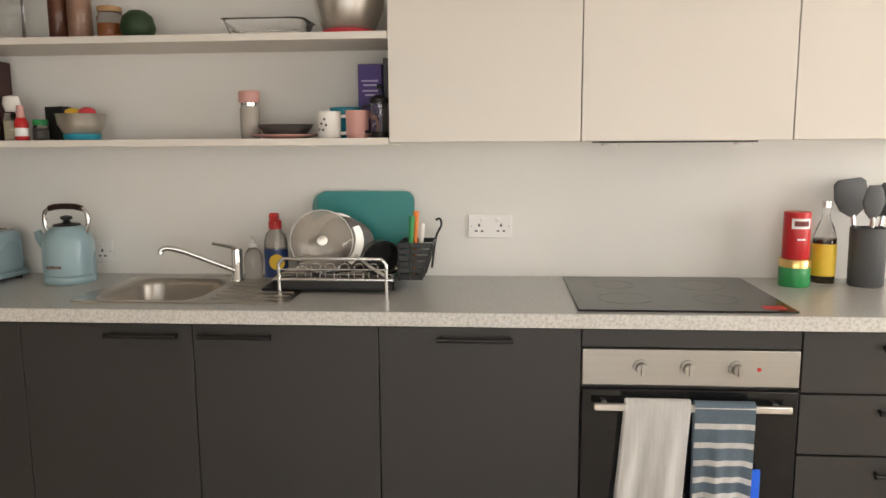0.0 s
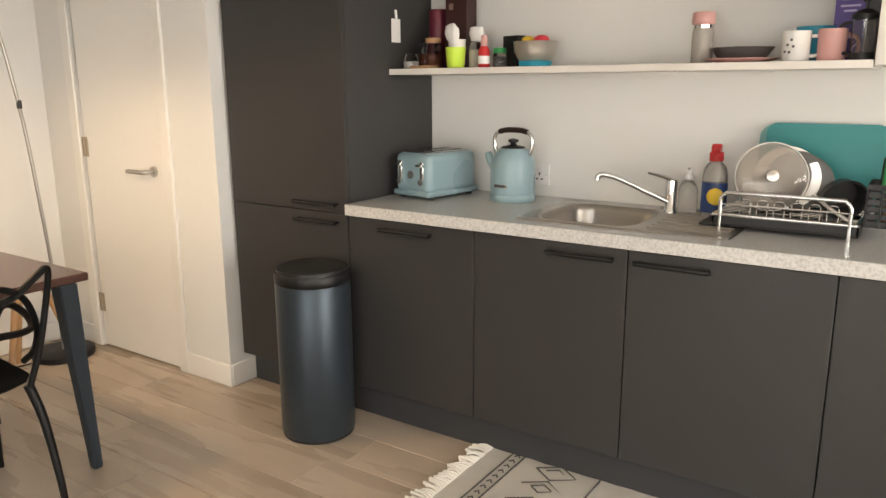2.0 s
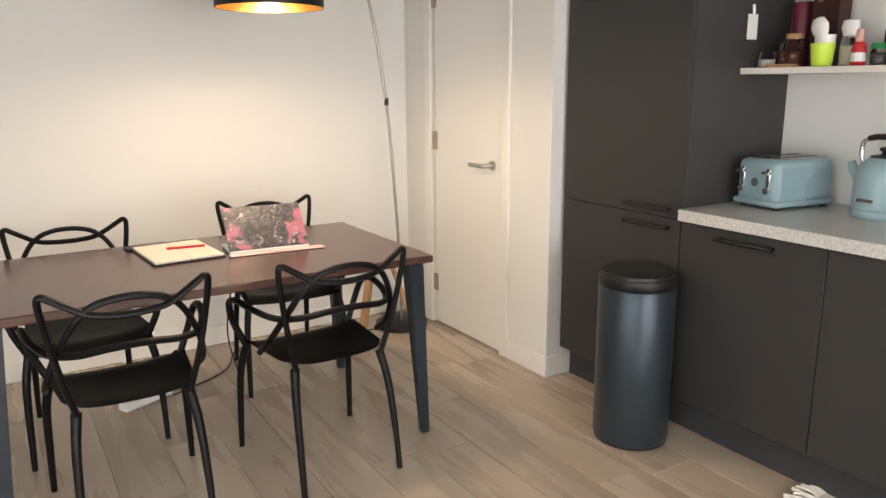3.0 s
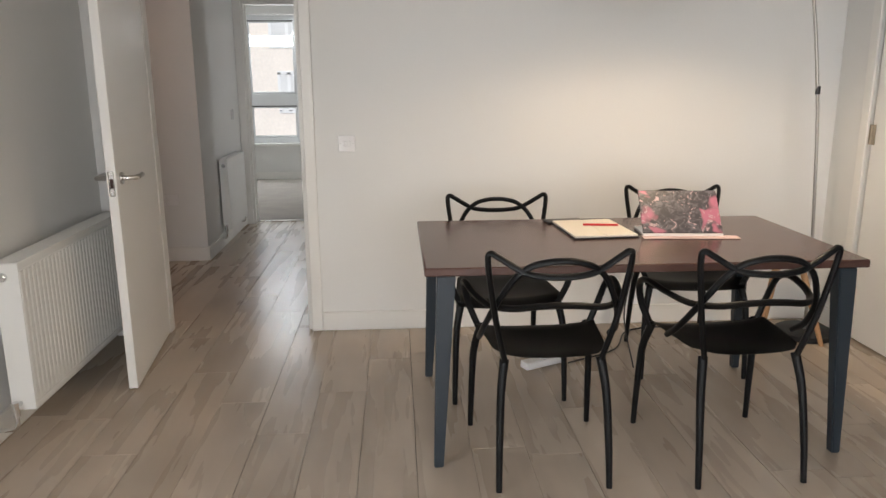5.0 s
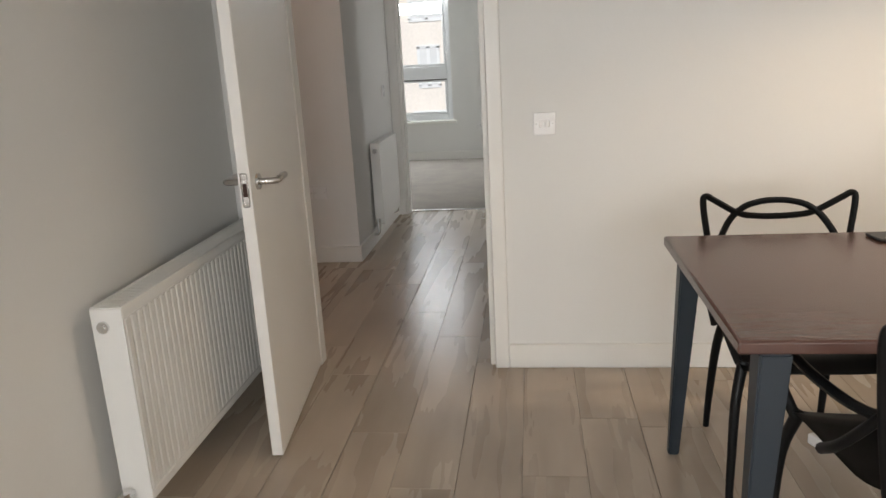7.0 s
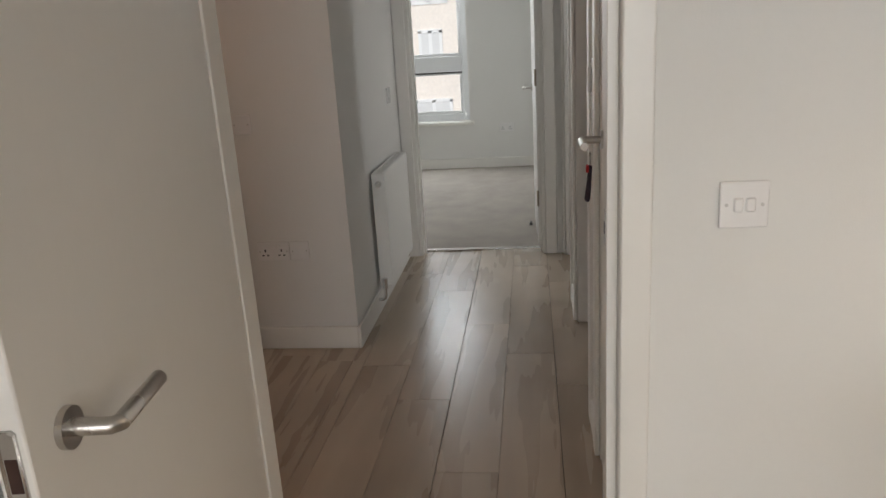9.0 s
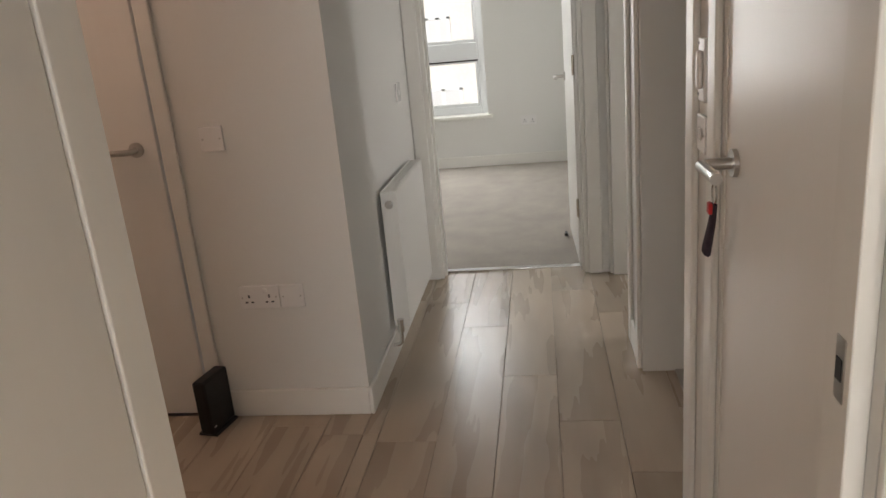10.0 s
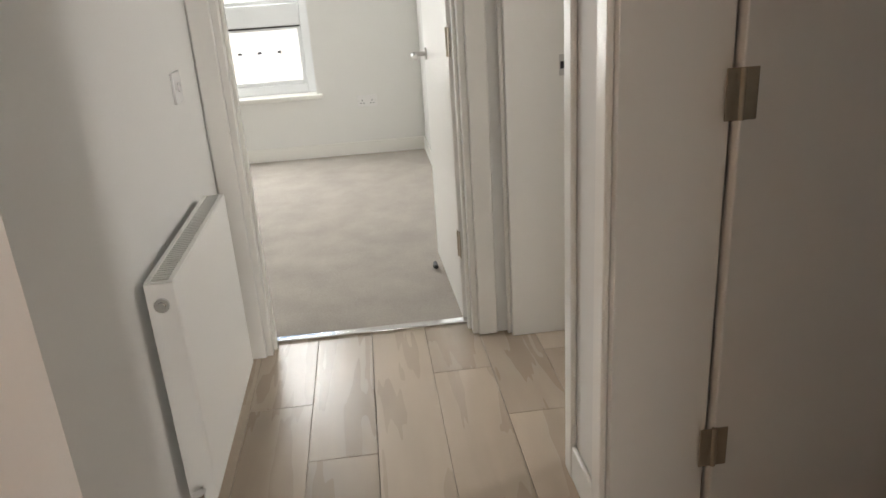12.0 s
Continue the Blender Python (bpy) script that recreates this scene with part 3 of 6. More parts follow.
# houses across the street
def block(name, x, y0, y1, z0, z1, storeys, bays, material, label):
    hs = thing(name, pose(x, (y0 + y1) / 2, z0), label, "building")
    w = y1 - y0
    bm = B()
    box(bm, -9, 0, -w / 2, w / 2, 0, z1 - z0)
    part("wall", bm, material, hs)
    bm = B()
    box(bm, -9.2, 0.3, -w / 2 - 0.2, w / 2 + 0.2, z1 - z0, z1 - z0 + 0.4)
    part("roof", bm, PALE, hs)
    sh, sw = (z1 - z0) / storeys, w / bays
    for i in range(storeys):
        for j in range(bays):
            y, z = -w / 2 + (j + 0.5) * sw, (i + 0.45) * sh
            wide = 0.32 if (i + j) % 3 else 0.2
            bm = B()
            for a, b, c, d in ((-wide, -wide + 0.05, -0.3, 0.3), (wide - 0.05, wide, -0.3, 0.3), (-0.03, 0.03, -0.3, 0.3), (-wide, wide, 0.27, 0.32), (-wide, wide, -0.33, -0.28)):
                box(bm, 0.003, 0.025, y + a * sw, y + b * sw, z + c * sh, z + d * sh)
            wn_ = part("window", bm, UPVC, hs)
            bm = B()
            box(bm, 0.004, 0.015, y - wide * sw, y + wide * sw, z - 0.28 * sh, z + 0.28 * sh)
            part("pane", bm, DARKG, wn_)
    return hs


block("apartment_building", -34, -14, 1.0, -9, 8, 6, 6, BRICK, "pale brick apartment building across the street")
block("apartment_building", -38, 1.6, 16, -9, 10, 6, 5, PALE, "pale rendered apartment building across the street")
block("apartment_building", -36, -32, -14.6, -9, 9, 6, 6, PALE, "pale apartment building further along the street")

# ---- kitchen ----
KF, KT, KB = 1.965, 0.920, 0.876      # front face, worktop top and underside


def bar(parent, x0, x1, z, y=0.0):
    """Black bow handle on a front at local y."""
    bm = B()
    tube(bm, [(x0, y - 0.028, z), (x1, y - 0.028, z)], 0.0078, 8)
    for x in (x0 + 0.012, x1 - 0.012):
        tube(bm, [(x, y, z), (x, y - 0.028, z)], 0.006, 8)
    part("handle", bm, BLACKM, parent, "slim black bar handle")


def unit(name, x0, x1, label, fronts, z0=0.15, z1=None, y0=KF, y1=NY, category="cabinet", front=None, body=None, group="", low=0.0):
    """Cabinet with separate fronts: (z0, z1, handle x0, handle x1, handle z)."""
    z1 = z1 or KB - 0.002
    c = thing(name, pose(x0, y0, z0), label, category, group)
    w = x1 - x0
    bm = B()
    box(bm, 0.001, w - 0.001, 0.020, y1 - y0 - 0.002, 0, z1 - z0 - low, 0.001, 1)
    part("body", bm, body or CARC, c)
    for a, b, hx0, hx1, hz in fronts:
        bm = B()
        box(bm, 0.0018, w - 0.0018, 0, 0.019, a - z0 + 0.0015, b - z0 - 0.0015, 0.0015, 1)
        d = part("door", bm, front or FRONT, c)
        if hz:
            bar(d, hx0 - x0, hx1 - x0, hz - z0)
    return c


G = "graphite base cabinets"
unit("tall_cabinet", PX + 0.02, -1.737, "tall graphite cabinet with two stacked fronts", ((0.15, 0.876, -2.015, -1.78, 0.838), (0.876, 2.14, -2.015, -1.78, 0.912)), z1=2.14)
unit("base_cabinet", -1.735, -1.143, "graphite base cabinet beside the tall cabinet", ((0.15, KB - 0.004, -1.56, -1.324, 0.836),), group=G)
unit("base_cabinet", -1.143, -0.573, "graphite cabinet under the sink", ((0.15, KB - 0.004, -0.849, -0.613, 0.836),), group=G, low=0.14)
unit("base_cabinet", -0.573, 0.019, "graphite cabinet under the draining board", ((0.15, KB - 0.004, -0.546, -0.313, 0.836),), group=G)
unit("dishwasher", 0.019, 0.640, "integrated dishwasher behind a graphite front", ((0.15, KB - 0.004, 0.203, 0.433, 0.836),), category="dishwasher")
unit("drawer_cabinet", 1.288, 1.93, "graphite cabinet with three deep drawers", ((0.15, 0.485, 1.51, 1.72, 0.435), (0.488, 0.678, 1.51, 1.72, 0.63), (0.681, KB - 0.004, 1.51, 1.72, 0.825)), category="drawers")
unit("base_cabinet", 1.93, 2.53, "graphite cabinet at the end of the run", ((0.15, KB - 0.004, 2.0, 2.23, 0.836),), group=G)
kb = B()
box(kb, PX + 0.02, 2.53, 2.035, 2.055, 0.0, 0.149)
solid("plinth", kb, KICK, "graphite plinth board below the cabinets", "plinth", kind="structure")

# worktop with a hole for the sink
wt = thing("worktop", pose(-1.735, KF, KB), "grey stone-look laminate worktop with a speckled pale edge", "worktop")
SX0, SX1, SY0, SY1 = -0.965, -0.605, 2.06, 2.44   # bowl
bm = B()
WX0, WX1, FY = 0.0, 2.53 + 1.735, -0.016
a, b, c, d = SX0 + 1.735, SX1 + 1.735, SY0 - KF, SY1 - KF
for r in ((WX0, a, FY, NY - KF), (b, WX1, FY, NY - KF), (a, b, FY, c), (a, b, d, NY - KF)):
    box(bm, *r, 0.0, KT - KB)
part("slab", bm, TOP, wt)
bm = B()
box(bm, WX0, WX1, FY - 0.0035, FY - 0.0003, 0.0, KT - KB - 0.001, 0.001, 1)
part("edging", bm, EDGE, wt, "speckled pale edge strip")

def rounded(x0, x1, y0, y1, r, z, n=6):
    pts = []
    for cx, cy, a0 in ((x1 - r, y1 - r, 0), (x0 + r, y1 - r, 90), (x0 + r, y0 + r, 180), (x1 - r, y0 + r, 270)):
        for k in range(n + 1):
            a = radians(a0 + 90 * k / n)
            pts.append((cx + r * math.cos(a), cy + r * math.sin(a), z))
    return pts


# inset sink
# sink steel in a darker brown-grey, faintly blotched
SINKM = mat("brown_grey_sink_steel", (0.40, 0.375, 0.345), rough=0.30, metal=1.0, grain=0.06, grain_scale=30, stretch=(1, 30, 30), stain=0.10, stain_scale=8)
sk = thing("sink", pose(-0.66, 2.26, KT), "stainless steel inset sink with a draining board", "sink")
bm = B()
bx0, bx1, by0, by1 = SX0 + 0.66, SX1 + 0.66, SY0 - 2.26, SY1 - 2.26
fl = [[bm.verts.new(p) for p in rounded(x0, x1, y0, y1, r, z)] for x0, x1, y0, y1, r, z in ((-0.36, 0.37, -0.225, 0.215, 0.02, 0.0005), (-0.358, 0.368, -0.223, 0.213, 0.02, 0.005), (bx0 - 0.004, bx1 + 0.004, by0 - 0.004, by1 + 0.004, 0.085, 0.005))]
for r0, r1 in zip(fl, fl[1:]):
    for k in range(len(r0)):
        bm.faces.new((r0[k], r0[(k + 1) % len(r0)], r1[(k + 1) % len(r1)], r1[k]))
part("rim", bm, SINKM, sk)
bm = B()


rings = []
for ins, z, r in ((-0.004, 0.005, 0.085), (0.002, 0.001, 0.085), (0.006, -0.02, 0.085), (0.014, -0.11, 0.08), (0.03, -0.145, 0.07), (0.06, -0.155, 0.05)):
    rings.append([bm.verts.new(p) for p in rounded(bx0 + ins, bx1 - ins, by0 + ins, by1 - ins, r, z)])
for r0, r1 in zip(rings, rings[1:]):
    for k in range(len(r0)):
        bm.faces.new((r0[k], r0[(k + 1) % len(r0)], r1[(k + 1) % len(r1)], r1[k]))
bm.faces.new(rings[-1])
part("bowl", bm, SINKM, sk)
for k in range(6):
    bm = B()
    tube(bm, [(0.10, -0.17 + k * 0.055, 0.004), (0.35, -0.17 + k * 0.055, 0.004)], 0.005, 6)
    part("drainer_rib", bm, SINKM, sk)
bm = B()
lathe(bm, [(0.03, 0), (0.03, 0.004), (0.02, 0.006)], (bx0 + bx1) / 2, (by0 + by1) / 2, -0.155, 16)
part("drain", bm, CHROME, sk)

tp = thing("tap", pose(-0.585, 2.42, KT), "chrome mixer tap with a long swivel spout", "tap")
bm = B()
lathe(bm, [(0.027, 0), (0.027, 0.01), (0.021, 0.018), (0.021, 0.115), (0.019, 0.125)], n=20)
part("body", bm, CHROME, tp)
bm = B()
tube(bm, smooth_path([(0, -0.01, 0.042), (-0.08, -0.04, 0.080), (-0.165, -0.075, 0.122), (-0.215, -0.095, 0.138), (-0.238, -0.104, 0.134), (-0.242, -0.107, 0.118)], 5), 0.010, 10)
part("spout", bm, CHROME, tp)
bm = B()
tube(bm, smooth_path([(0.004, 0, 0.112), (-0.008, -0.010, 0.128), (-0.04, -0.028, 0.140), (-0.075, -0.046, 0.150)], 4), 0.018, 10, 0.009, 0.6)
part("lever", bm, CHROME, tp)

# hob
hb = thing("hob", pose(0.955, 2.26, KT), "black ceramic glass hob set into the worktop", "hob")
bm = B()
box(bm, -0.325, 0.325, -0.28, 0.275, 0.0005, 0.007, 0.002, 1)
part("glass_plate", bm, HOBG, hb)
for x, y, r in ((-0.16, -0.11, 0.085), (-0.16, 0.12, 0.07), (0.13, -0.11, 0.07), (0.13, 0.12, 0.09)):
    bm = B()
    a = [bm.verts.new((x + r * math.cos(k * math.pi / 20), y + r * math.sin(k * math.pi / 20), 0.0075)) for k in range(40)]
    b = [bm.verts.new((x + (r - 0.002) * math.cos(k * math.pi / 20), y + (r - 0.002) * math.sin(k * math.pi / 20), 0.0075)) for k in range(40)]
    for k in range(40):
        bm.faces.new((a[k], a[(k + 1) % 40], b[(k + 1) % 40], b[k]))
    part("cooking_ring", bm, mat("faint_ring_print", (0.016, 0.016, 0.017), 0.12) if r == 0.085 else bpy.data.materials["faint_ring_print"], hb, "faint printed ring")
bm = B()
box(bm, 0.235, 0.30, -0.255, -0.205, 0.0071, 0.0076)
part("control_label", bm, RED, hb, "red printed control mark")

# oven
ov = thing("oven", pose(0.640, KF, 0.15), "built-in oven with a steel panel and black glass door", "oven")
W = 0.647
bm = B()
box(bm, 0.002, W - 0.002, 0.02, 0.57, 0.0, 0.72)
part("body", bm, CARC, ov)
bm = B()
box(bm, 0.002, W - 0.002, 0.002, 0.02, 0.665, 0.72, 0.001, 1)
part("filler_strip", bm, FRONT, ov, "graphite filler strip")
bm = B()
box(bm, 0.003, W - 0.003, -0.004, 0.02, 0.547, 0.661, 0.003, 1)
PANEL = mat("dull_brushed_steel", (0.40, 0.385, 0.36), rough=0.42, metal=1.0, grain=0.06, grain_scale=30, stretch=(1, 40, 40), stain=0.06)
panel = part("control_panel", bm, PANEL, ov, "brushed steel control panel")
for x in (0.178, 0.318, 0.460):
    bm = B()
    tube(bm, [(x, -0.004, 0.605), (x, -0.012, 0.605)], 0.024, 20)
    tube(bm, [(x, -0.012, 0.605), (x, -0.030, 0.605)], 0.018, 20, 0.016)
    box(bm, x - 0.004, x + 0.004, -0.036, -0.028, 0.588, 0.622, 0.001, 1)
    part("knob", bm, PANEL, panel, "steel rotary knob")
bm = B()
tube(bm, [(0.525, -0.003, 0.603), (0.525, -0.006, 0.603)], 0.006, 10)
part("pilot_light", bm, RED, panel, "small red pilot light")
bm = B()
box(bm, 0.003, W - 0.003, -0.006, 0.02, 0.004, 0.535, 0.003, 1)
odoor = part("door", bm, OVENG, ov, "black glass oven door")
bm = B()
box(bm, 0.075, W - 0.075, -0.0072, -0.0062, 0.08, 0.40)
part("viewing_window", bm, HOBG, odoor)
bm = B()
box(bm, 0.035, W - 0.035, -0.052, -0.038, 0.482, 0.504, 0.003, 1)
for x in (0.07, W - 0.07):
    box(bm, x - 0.008, x + 0.008, -0.040, -0.005, 0.486, 0.500, 0.002, 1)
part("rail", bm, STEEL, odoor, "steel towel-width door rail")


def towel(name, x, w, top, drop, material, label, skew, seed, stripes=None):
    """A towel folded over the oven rail, with soft folds."""
    t = thing(name, pose(x, KF - 0.045, top), label, "towel")
    rnd = random.Random(seed)
    ph = [rnd.uniform(0, 6.28) for _ in range(4)]
    nx, nz = 26, 60

    def sheet(side, z_from, z_to, rows):
        bm = B()
        grid = []
        for j in range(rows + 1):
            v = z_from + (z_to - z_from) * j / rows
            row = []
            for i in range(nx + 1):
                u = i / nx
                f = v / drop
                px = (u - 0.5) * w * (1 - 0.08 * f + 0.22 * f * skew) + skew * f * 0.045 * (-1 if skew > 0 else 1)
                py = side * 0.016 + side * (0.012 * f) * math.sin(u * 9 + ph[0]) + side * 0.006 * f * math.sin(u * 21 + ph[1] + 3 * f)
                pz = -v + 0.012 * math.sin(u * 3.1) * f
                row.append(bm.verts.new((px, py, pz)))
            grid.append(row)
        for j in range(rows):
            for i in range(nx):
                bm.faces.new((grid[j][i], grid[j][i + 1], grid[j + 1][i + 1], grid[j + 1][i]))
        bmesh.ops.solidify(bm, geom=bm.faces[:], thickness=0.004)
        bmesh.ops.recalc_face_normals(bm, faces=bm.faces[:])
        return bm
    if not stripes:
        part("front_fall", sheet(-1, 0, drop, nz), material, t)
    else:
        a = 0.0
        for k, (h, m2) in enumerate(stripes):
            part("stripe", sheet(-1, a, min(a + h, drop), max(2, int(h * 150))), m2, t)
            a += h
    part("back_fall", sheet(1, 0, drop * 0.8, 20), material, t)
    bm = B()
    arc = [(0, 0.016 * math.cos(k * math.pi / 8), 0.016 * math.sin(k * math.pi / 8)) for k in range(9)]
    g = [[bm.verts.new((sx * w / 2, p[1], p[2])) for p in arc] for sx in (-1, 1)]
    for k in range(8):
        bm.faces.new((g[0][k], g[0][k + 1], g[1][k + 1], g[1][k]))
    bmesh.ops.solidify(bm, geom=bm.faces[:], thickness=0.004)
    part("fold", bm, material, t)
    return t


TOWELW = mat("white_linen", (0.86, 0.85, 0.84), rough=0.95, grain=0.16, grain_scale=9, stretch=(14, 1, 1), bump=0.15, bump_scale=300)
TOWELB = mat("blue_grey_cotton", (0.20, 0.27, 0.34), rough=0.95, grain=0.15, grain_scale=120, bump=0.2, bump_scale=300)
towel("tea_towel", 0.862, 0.190, 0.656, 0.43, TOWELW, "crumpled white linen tea towel over the oven rail", 0.6, 3)
st = [(0.004, TOWELW)]
for k in range(5):
    st += [(0.045 - 0.003 * k, TOWELB), (0.018, TOWELW)]
st += [(0.010, TOWELB), (0.008, TOWELW)] * 5 + [(0.05, TOWELB)]
towel("tea_towel", 1.056, 0.175, 0.652, 0.42, TOWELB, "blue-grey and white striped towel over the oven rail", 0.05, 5, st)
bc = B()
box(bc, -0.02, 0.02, -0.004, 0.004, -0.20, 0, 0.002, 1)
solid("blue_cloth", bc, mat("bright_blue_cloth", (0.01, 0.13, 0.75), rough=0.8, grain=0.1, bump=0.4), "bright blue cloth hanging behind the striped towel", "cloth", pose(1.155, KF - 0.030, 0.45))

# wall cabinets and shelves
WY = 2.25
for x0, x1, lab in ((0.019, 0.657, "cashmere wall cabinet next to the shelves"), (0.657, 1.333, "cashmere wall cabinet over the hob"), (1.333, 1.99, "cashmere wall cabinet at the corner")):
    unit("wall_cabinet", x0, x1, lab, ((1.43, 2.14, 0, 0, 0),), z0=1.43, z1=2.14, y0=WY, front=CREAM, body=SHELF, group="cashmere wall cabinets")
ex = thing("extractor_hood", pose(0.985, 2.40, 1.43), "slim grey extractor fitted below the wall cabinet", "extractor")
bm = B()
box(bm, -0.26, 0.26, -0.09, 0.12, -0.006, -0.0005, 0.002, 1)
part("grille", bm, UTENS, ex)
for x in (-0.22, 0.22):
    bm = B()
    lathe(bm, [(0.03, -0.014), (0.03, -0.008)], x, -0.06, 0, 16)
    part("lamp_lens", bm, WHITEP, ex)
for z in (1.415, 1.763):
    bm = B()
    box(bm, -1.735, 0.018, WY, NY - 0.001, z + 0.008, z + 0.032, 0.0015, 1)
    solid("wall_shelf", bm, SHELF, "long cashmere shelf between cabinets", "shelf", group="open kitchen shelves")


# ---- sockets and switches ----
def plate(name, m, w, h, label, pins=0, rocker=0, screws=True):
    """Local: plate in x-z, facing -y."""
    p = thing(name, m, label, "socket" if pins else "switch")
    bm = B()
    box(bm, -w / 2, w / 2, -0.009, 0, -h / 2, h / 2, 0.003)
    part("plate", bm, WHITEP, p)
    for k in range(pins):
        cx = (k - (pins - 1) / 2) * w * 0.5
        bm = B()
        for dx, dz, a, b in ((0, 0.008, 0.0035, 0.006), (-0.011, -0.014, 0.005, 0.003), (0.011, -0.014, 0.005, 0.003)):
            box(bm, cx + dx - a, cx + dx + a, -0.0098, -0.0088, dz - b - 0.004, dz + b - 0.004)
        part("pin_holes", bm, UTENS, p)
        bm = B()
        sx = cx + (0.012 if k == 0 else -0.012) * (1 if pins > 1 else 0)
        box(bm, sx - 0.008, sx + 0.008, -0.013, -0.008, 0.018, 0.033, 0.002, 1)
        part("rocker", bm, WHITEP, p)
    for k in range(rocker):
        cx = (k - (rocker - 1) / 2) * 0.022
        bm = B()
        box(bm, cx - 0.009, cx + 0.009, -0.014, -0.008, -0.014, 0.014, 0.003, 1)
        part("rocker", bm, WHITEP, p)
    if screws:
        for sx in (-1, 1):
            bm = B()
            tube(bm, [(sx * (w / 2 - 0.012), -0.009, 0), (sx * (w / 2 - 0.012), -0.0105, 0)], 0.0035, 8)
            part("screw", bm, SATIN, p)
    return p


plate("double_socket", pose(0.355, NY, 1.113), 0.166, 0.088, "white double wall socket above the worktop", pins=2)
plate("light_switch", pose(WX, -0.760, 1.035, 0, 0, 90), 0.088, 0.088, "white two-gang light switch on the dining wall", rocker=2)
plate("double_socket", pose(HX, -2.322, 0.476, 0, 0, 90), 0.150, 0.088, "white double socket in the hall", pins=2)
plate("phone_socket", pose(HX, -2.20, 0.476, 0, 0, 90), 0.088, 0.088, "white blank outlet plate beside the hall socket")
plate("light_switch", pose(HX, -2.395, 1.05, 0, 0, 90), 0.085, 0.085, "white plate with two screws in the hall", rocker=0)
plate("double_socket", pose(FX, -1.41, 0.42, 0, 0, 90), 0.150, 0.088, "white double socket below the bedroom window wall", pins=2)
plate("light_switch", pose(-6.63, HL, 1.06, 0, 0, 180), 0.088, 0.088, "white switch plate above the hall radiator", rocker=1)
ic = thing("entry_phone", pose(-4.722, HR, 1.148), "white door-entry phone on the hall wall", "entry phone")
bm = B()
box(bm, -0.030, 0.030, -0.012, 0, 0.0, 0.130, 0.004)
part("body", bm, WHITEP, ic)
bm = B()
box(bm, 0.000, 0.022, -0.024, -0.012, 0.028, 0.106, 0.005)
part("handset", bm, WHITEP, ic)
for k in range(3):
    bm = B()
    box(bm, -0.024, -0.016, -0.014, -0.011, 0.012 + 0.052 * k, 0.019 + 0.052 * k, 0.001, 1)
    part("button", bm, mat("grey_button", (0.3, 0.3, 0.3), 0.5) if k == 0 else bpy.data.materials["grey_button"], ic)
plate("light_switch", pose(-4.732, HR, 1.080), 0.080, 0.078, "white switch below the entry phone", rocker=1)

# ---- on the worktop ----
def turned(name, m, prof, material, label, category, n=24, squash=(1, 1)):
    bm = lathe(B(), prof, n=n, squash=squash)
    return solid(name, bm, material, label, category, m)


def vessel(bm, r0, r1, h, t=0.003, n=24):
    """Open round vessel with wall thickness."""
    return lathe(bm, [(r0 * 0.92, 0), (r0, 0.004), (r1, h), (r1 - t, h), (r0 - t, 0.008), (0.001, 0.007)], n=n)


ts = thing("toaster", pose(-1.575, 2.36, KT, 0, 0, -9), "powder-blue four-slice toaster with chrome levers", "toaster")
bm = B()
box(bm, -0.100, 0.100, -0.150, 0.150, 0.018, 0.188, 0.030, 5)
part("body", bm, BLUE, ts)
bm = B()
box(bm, -0.106, 0.106, -0.156, 0.156, 0.010, 0.034, 0.010, 3)
part("base_band", bm, BLUE, ts)
bm = B()
box(bm, -0.075, 0.075, -0.125, 0.125, 0.1875, 0.1925, 0.002, 1)
tpl = part("top_plate", bm, CHROME, ts, "chrome top plate")
for x in (-0.036, 0.036):
    for y in (-0.06, 0.06):
        bm = B()
        box(bm, x - 0.014, x + 0.014, y - 0.052, y + 0.052, 0.192, 0.1938)
        part("slot", bm, BLACK, tpl, "dark bread slot")
for x in (-0.062, 0.062):
    bm = B()
    box(bm, x - 0.010, x + 0.010, -0.156, -0.148, 0.06, 0.155, 0.003, 2)
    part("lever_track", bm, CHROME, ts, "chrome lever track")
    bm = B()
    box(bm, x - 0.020, x + 0.020, -0.174, -0.154, 0.134, 0.147, 0.005, 2)
    part("lever", bm, CHROME, ts, "chrome push lever")
    bm = B()
    tube(bm, [(x, -0.150, 0.072), (x, -0.164, 0.072)], 0.013, 14)
    part("dial", bm, CHROME, ts, "round chrome dial")
bm = B()
tube(bm, [(0, -0.148, 0.10), (0, -0.156, 0.10)], 0.017, 16)
part("badge", bm, CHROME, ts, "round chrome badge")
for x in (-0.08, 0.08):
    for y in (-0.12, 0.12):
        bm = B()
        lathe(bm, [(0.014, 0), (0.014, 0.012)], x, y, 0, 12)
        part("foot", bm, BLACK, ts)

kt = thing("kettle", pose(-1.225, 2.40, KT, 0, 0, 0), "powder-blue dome kettle with a chrome handle", "kettle")
bm = B()
lathe(bm, [(0.088, 0), (0.092, 0.006), (0.092, 0.026), (0.088, 0.030)], n=32)
part("base", bm, BLUE, kt)
bm = B()
lathe(bm, [(0.090, 0.031), (0.092, 0.06), (0.091, 0.12), (0.087, 0.160), (0.077, 0.190), (0.054, 0.208), (0.050, 0.212)], n=32)
part("body", bm, BLUE, kt)
bm = B()
lathe(bm, [(0.050, 0.211), (0.046, 0.218), (0.015, 0.223), (0.010, 0.231), (0.022, 0.238), (0.020, 0.246), (0.006, 0.250)], n=20)
part("lid", bm, BLACK, kt, "black lid knob")
bm = B()
tube(bm, smooth_path([(-0.075, 0, 0.125), (-0.105, 0, 0.16), (-0.118, 0, 0.19)], 4), 0.024, 12, 0.013)
part("spout", bm, BLUE, kt)
